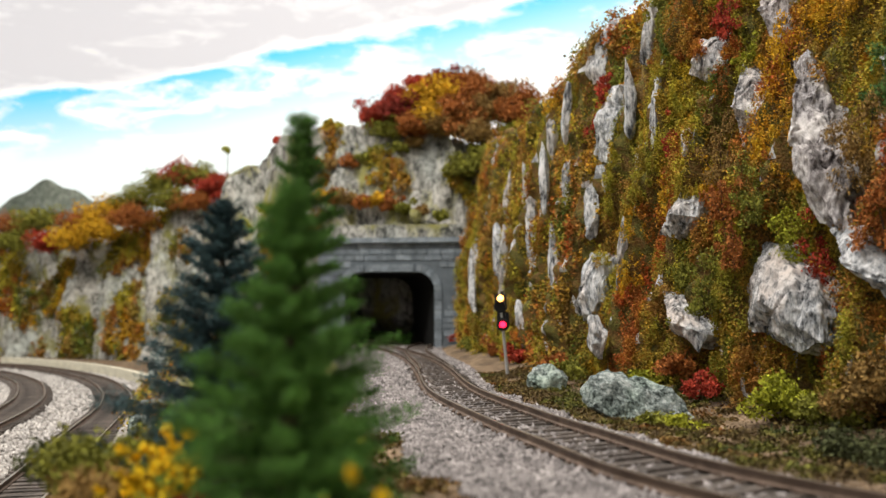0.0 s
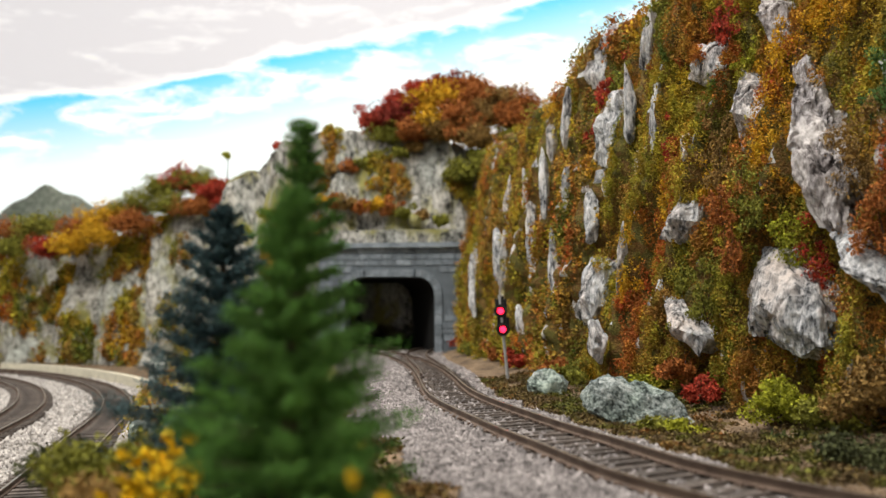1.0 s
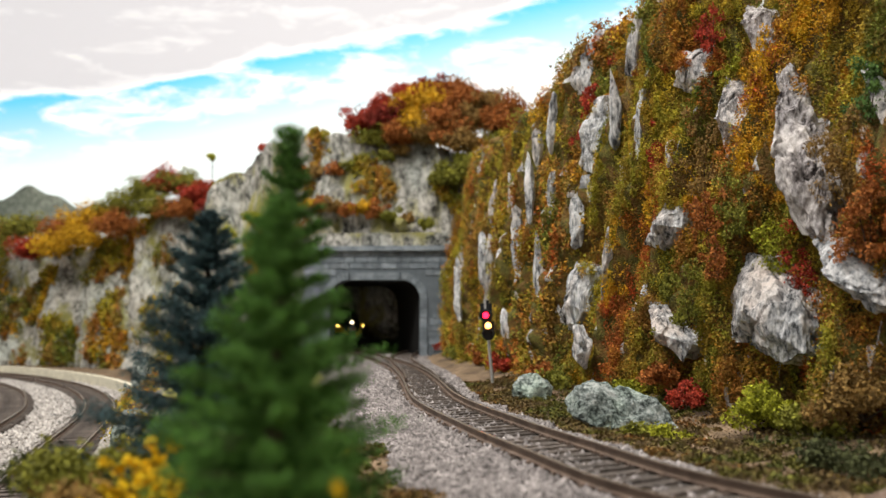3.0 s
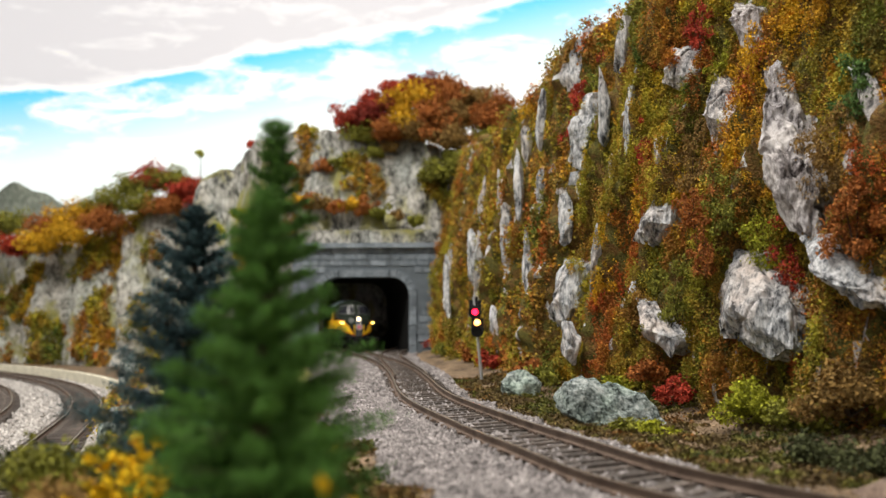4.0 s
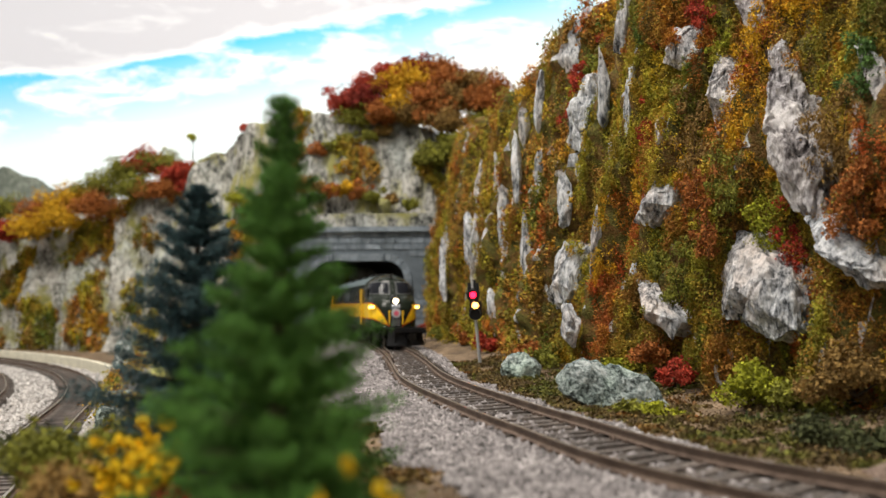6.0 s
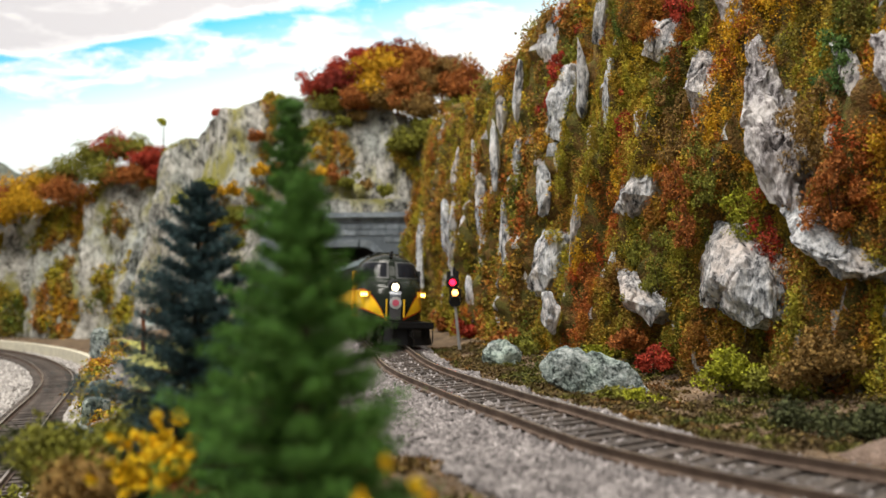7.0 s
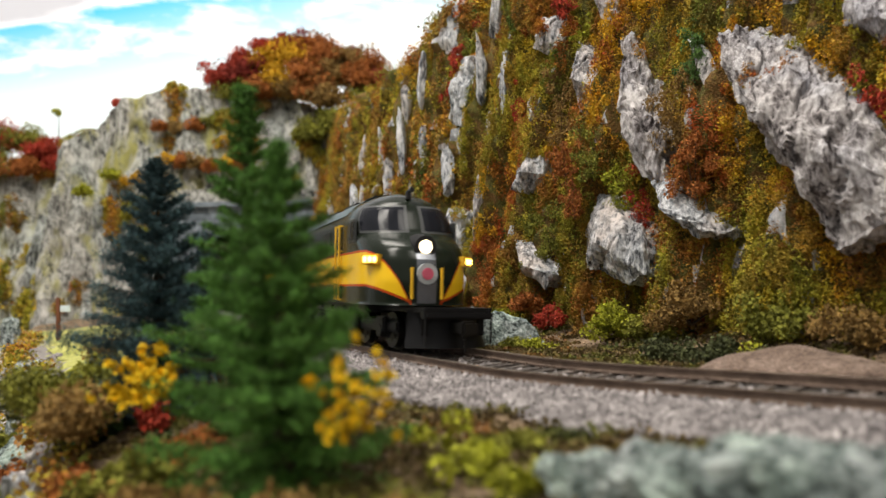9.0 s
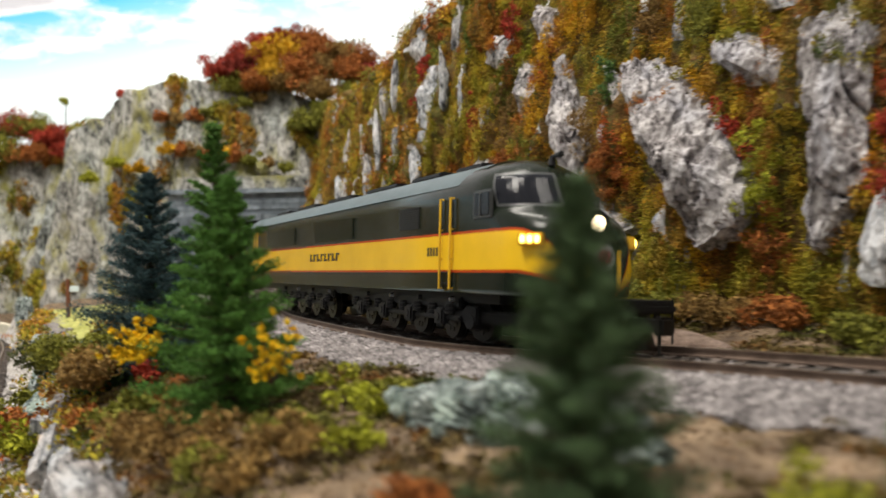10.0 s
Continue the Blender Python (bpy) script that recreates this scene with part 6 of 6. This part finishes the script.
# trees on the far hills
CREST = [
    (-6.5, 88.2, 19.2, 1.7, M_OLIVE), (-3.8, 89, 20.2, 1.9, M_OLIVE), (-1.2, 90, 20.6, 2.0, M_LIME), (1.5, 91.5, 20.8, 2.0, M_OLIVE), (4.6, 93, 20.6, 2.2, M_RUST), (7.5, 94, 20.6, 2.2, M_OLIVE),
    (-14.8, 89.6, 24.0, 1.6, M_OLIVE), (-11.8, 89.4, 24.2, 1.7, M_RUST), (-8.4, 89.4, 24.2, 1.8, M_BROWN), (-6.0, 89.8, 24.0, 1.8, M_RUST), (-4.5, 89.2, 23.0, 2.0, M_BROWN), (-1.0, 90.2, 22.8, 2.1, M_OLIVE), (2.0, 91.4, 22.8, 2.1, M_RUST), (4.6, 93.4, 22.6, 2.2, M_OLIVE),
    (-16.4, 90.4, 25.6, 1.9, M_RED), (-13.4, 90, 25.9, 2.0, M_MAROON), (-10.4, 89.8, 25.6, 2.0, M_GOLD), (-7.4, 89.8, 25.6, 2.0, M_RUST), (-4.2, 90, 25.7, 2.1, M_BROWN), (-1.3, 90.6, 25.4, 2.0, M_RUST), (1.3, 91, 25.2, 1.8, M_MAROON),
    (-14.0, 91.6, 27.6, 1.9, M_RED), (-11.2, 91, 27.8, 1.9, M_GOLD), (-8.2, 91, 28.0, 2.0, M_GOLD), (-5.2, 91, 27.9, 2.0, M_RUST), (-2.2, 91.4, 27.8, 1.9, M_BROWN), (0.4, 92, 27.2, 1.8, M_RUST),
    (-11.4, 92.6, 29.4, 1.7, M_RED), (-8.6, 92.6, 30.2, 1.8, M_MAROON), (-6.0, 92.6, 29.6, 1.7, M_RUST), (-2.6, 93, 28.6, 1.6, M_MAROON),
    (-90, 112, 15.6, 3.0, M_RUST), (-82, 112, 16.2, 3.0, M_OLIVE), (-75, 111, 16.0, 2.8, M_RUST), (-69, 110, 16.6, 2.8, M_OLIVE), (-63.5, 109.5, 16.2, 2.5, M_RUST), (-60, 109, 16.4, 2.6, M_GOLD), (-56.5, 108.5, 17.8, 2.7, M_GOLD),
    (-53, 108, 19.4, 2.7, M_OLIVE), (-49.5, 107.5, 21.4, 2.6, M_OLIVE), (-47, 108, 22.4, 2.4, M_RED), (-44.4, 107, 22.0, 2.5, M_OLIVE), (-41.6, 106, 20.6, 2.2, M_RED), (-39.5, 105, 19.0, 1.9, M_RED), (-37, 105, 21.2, 1.7, M_OLIVE),
    (-62, 106, 13.8, 2.4, M_GOLD), (-57.5, 105.6, 14.8, 2.5, M_GOLD), (-52.6, 105, 16.4, 2.3, M_RUST), (-47.6, 105, 18.6, 2.3, M_OLIVE), (-66, 107, 13.4, 2.0, M_RED), (-72, 107.6, 13.6, 2.2, M_OLIVE), (-43.4, 104.6, 18.4, 2.0, M_RUST),
]
for k, (x, y, z, r, mm) in enumerate(CREST):
    bush("autumn_tree", x, y, z - (0.8 if x > -30 else 0.9), r * (1.05 if x > -30 and z < 24 else 1.12), mm, {M_RED: "rounded autumn tree with red crown", M_GOLD: "rounded autumn tree with golden crown", M_OLIVE: "rounded autumn tree with olive crown", M_RUST: "rounded autumn tree with rust crown", M_BROWN: "rounded autumn tree with brown crown", M_MAROON: "rounded autumn tree with dark maroon crown"}.get(mm, "rounded autumn tree with lime crown"),
         300 + k, 4200, 0.15, 26, 0.8, "tree", "trees on the far ridge", tuft=0.5)


def sapling(x, y, z, h, mat_, label, seed):
    ob = thing("sapling", x, y, z, label, "tree")
    bm = bmesh.new()
    cyl(bm, (0, 0, -1.5), (0, 0, h), 0.10, 0.05, 8)
    part("trunk", bm, M_BARK, ob)
    rr = np.random.default_rng(seed)
    c = rr.normal(size=(6, 3)) * 0.3
    c[:, 2] += h
    V, F = grains(ball_points(c, np.full(6, 0.34), 60, rr), 0.13, rng=rr)
    link("crown", V, F, mat_, ob)


# The crimson one stands in for a small red block on the ridge.
sapling(-27.6, 90.5, 20.6, 2.2, M_RED, "small red block, built as a thin crimson-topped stem", 1)
sapling(-40.2, 107, 22.0, 3.4, M_LIME, "thin sapling with a pale crown", 2)


# ---- ground cover ----
def build_cover():
    q = RNG.uniform((-6, 1), (16, 46), (9000, 2))
    d, side = dist_to(CLIFF[::3], q[:, 0], q[:, 1])
    e, le = dist_to(LEDGE[::2], q[:, 0], q[:, 1])
    ok = ~ballast_here(q[:, 0], q[:, 1]) & (side < 0) & (le > 0) & (wave(q[:, 0], q[:, 1], 1.1, 13) > -0.75)
    dm, _ = dist_to(MAIN[::3], q[:, 0], q[:, 1])
    ok &= dm > 2.3
    ok &= (q[:, 1] > 5.5) | (wave(q[:, 0], q[:, 1], 1.6, 14) > 0.25)
    q = q[ok]
    z = ground_height(q[:, 0], q[:, 1])
    pts = ball_points(np.c_[q, z], RNG.uniform(0.16, 0.42, len(q)), 55, flat=0.5)
    V, F = grains(pts, 0.065, LEAF, LEAFF)
    tagged(link("ground_cover", V, F, M_GROUNDCOVER), "olive, brown and rust scenic scatter on the bench", "ground cover", kind="stuff")
    # loose leaf litter and earth crumbs
    q = RNG.uniform((-5, 0), (16, 44), (52000, 2))
    e, le = dist_to(LEDGE[::2], q[:, 0], q[:, 1])
    dm, _ = dist_to(MAIN[::3], q[:, 0], q[:, 1])
    q = q[(le > 0) & (dm > 1.8)]
    q = q[(np.hypot(q[:, 0] - 10.3, q[:, 1] - 16.3) > 2.0)]
    z = ground_height(q[:, 0], q[:, 1])
    V, F = grains(np.c_[q, z + 0.01], 0.045, LEAF, LEAFF)
    tagged(link("leaf_litter", V, F, M_LITTER), "brown earth crumbs and leaf litter", "leaf litter", kind="stuff")
    # the slope below the ledge
    q = RNG.uniform((-34, 4), (-3, 62), (5000, 2))
    e, le = dist_to(LEDGE[::2], q[:, 0], q[:, 1])
    do, _ = dist_to(LEFT_OUT[::3], q[:, 0], q[:, 1])
    q = q[(le * e > -3.2) & (le * e < 1.2) & (do > 2.2)]
    z = ground_height(q[:, 0], q[:, 1])
    V, F = grains(ball_points(np.c_[q, z], RNG.uniform(0.3, 0.75, len(q)), 60, flat=0.7), 0.09, LEAF, LEAFF)
    tagged(link("ground_cover", V, F, M_AUTUMN), "autumn scatter along the ledge slope", "ground cover", kind="stuff")


M_LITTER = material("leaf_litter", [(0.3, (0.06, 0.04, 0.025)), (0.5, (0.15, 0.10, 0.06)), (0.62, (0.22, 0.12, 0.05)), (0.7, (0.13, 0.12, 0.035))], 0.7, 0.95, 0, 0.06, vary=0.5, fine=0.3)
build_cover()


# ---- guard wall, post, far mountains ----
def build_guard_wall():
    p = offset(LEFT_OUT, 3.1)
    p = p[(p[:, 1] > 58) & (p[:, 1] < 92)]
    V, F = [], []
    t = tangents(p)
    for q, d in zip(p, t):
        r = np.array([d[1], -d[0]])
        for a, z in ((-0.25, -3.3), (-0.25, -2.15), (0.25, -2.15), (0.25, -3.3)):
            V.append((*(q + r * a), z))
    for i in range(len(p) - 1):
        for j in range(4):
            F.append((4 * i + j, 4 * i + (j + 1) % 4, 4 * i + 4 + (j + 1) % 4, 4 * i + 4 + j))
    tagged(link("low_wall", V, F, M_PALE), "low cream retaining wall behind the curved tracks", "wall")


M_PALE = plain("cream_wall", (0.62, 0.58, 0.46), 0.9)
build_guard_wall()
post = thing("trail_post", -18.7, 50.0, gz(-18.7, 50.0), "brown wooden post with a small pale sign", "post")
_b = bmesh.new()
box(_b, 0, 0, 1.2, 0.22, 0.22, 2.8, 0.03)
part("post", _b, plain("brown_post", (0.16, 0.06, 0.03), 0.8), post)
_b = bmesh.new()
box(_b, 0.45, -0.1, 1.9, 0.6, 0.06, 0.4, 0.02)
part("sign", _b, plain("pale_sign", (0.6, 0.68, 0.72), 0.7), post, "small pale blue sign board")


def far_mountains():
    xs = np.linspace(-190, 20, 160)
    crest = 26 + 2.2 * np.sin(xs * 0.13 + 1) + 1.6 * np.sin(xs * 0.31) + 0.5 * np.sin(xs * 0.9) - np.clip((xs + 84) / 6, 0, 9)
    V = [(x, 152 - 0.004 * (x + 80) ** 2 * 0.5, z) for z0 in (0, 1) for x, c in zip(xs, crest) for z in ((-4,) if z0 == 0 else (c,))]
    m = len(xs)
    V += [(x, y + 8, z - 6) for x, y, z in V[m:]]
    i = np.arange(3 * m).reshape(3, m)
    F = np.stack([i[:-1, :-1], i[:-1, 1:], i[1:, 1:], i[1:, :-1]], -1).reshape(-1, 4)
    tagged(link("far_mountains", V, F, M_FARHILL, smooth=True), "distant grey-green mountain ridge before the sky", "mountain", kind="structure")


M_FARHILL = material("far_hill", [(0.35, (0.13, 0.15, 0.12)), (0.65, (0.22, 0.24, 0.20))], 4.0, 0.95, 0.3, 0.8)
far_mountains()


# ---- what moves ----
RUN = [(0.0, 20.0), (1.0, 32.0), (2.0, 44.6), (2.5, 51.2), (3.0, 58.1), (4.5, 77.6), (5.0, 83.8), (6.3, 100.6), (6.5, 103.5), (7.0, 109.4), (7.5, 114.9),
       (8.0, 119.4), (8.5, 124.9), (9.0, 130.4), (9.5, 136.4), (9.8, 139.9), (10.0, 141.9)]


def on_line(s):
    k = min(max(s / 0.25, 0), len(MAIN) - 2.001)
    i = int(k)
    return MAIN[i] * (1 - k + i) + MAIN[i + 1] * (k - i)


def loco_pose(s):
    front = on_line(s)
    lo, hi = s - 23, s - 1
    for _ in range(30):
        mid = (lo + hi) / 2
        lo, hi = (mid, hi) if np.linalg.norm(on_line(mid) - front) > 20 else (lo, mid)
    rear = on_line(lo)
    c, d = (front + rear) / 2, front - rear
    return pose(c[0] * U, c[1] * U, 0, 0, 0, math.degrees(math.atan2(d[1], d[0])) - 90) @ pose(0, 0, 0, 0, bank(c[1]), 0)


def motions():
    """The locomotive runs out of the tunnel, its wheels roll, and the signal changes."""
    ts, ss = [t for t, _ in RUN], [s for _, s in RUN]
    grid = np.arange(0, 10.01, 0.25)
    # a smooth run through the timed places
    fine = np.interp(np.arange(-1, 11.01, 0.05), ts, ss)
    fine = np.convolve(np.pad(fine, 8, mode="edge"), np.ones(9) / 9, mode="same")[8:-8]
    at = lambda t: float(np.interp(t, np.arange(-1, 11.01, 0.05), fine)) if 0.5 < t < 9.7 else float(np.interp(t, ts, ss))
    walk(loco, [(t, loco_pose(at(t))) for t in grid])
    times = np.arange(0, 10.0001, 1 / 15)
    turns = [-math.degrees(at(t) / 0.56) for t in times]
    for w, y in WHEELS:
        walk(w, [(t, pose(0, y * U, 0.56 * U, a, 0, 0)) for t, a in zip(times, turns)])
    upper, lower = LENSES

    def swing(c, rows):
        walk(c, [(t, pose(c0.x, c0.y, c0.z, 0, 0, a)) for c0 in (c.matrix_basis.translation.copy(),) for t, a in rows])

    swing(upper, [(0, 180), (0.33, 180), (0.37, 135), (0.40, 90), (0.43, 45), (0.47, 0), (10, 0)])
    swing(lower, [(0, 0), (1.43, 0), (1.47, 45), (1.5, 90), (1.53, 135), (1.57, 180), (10, 180)])


motions()
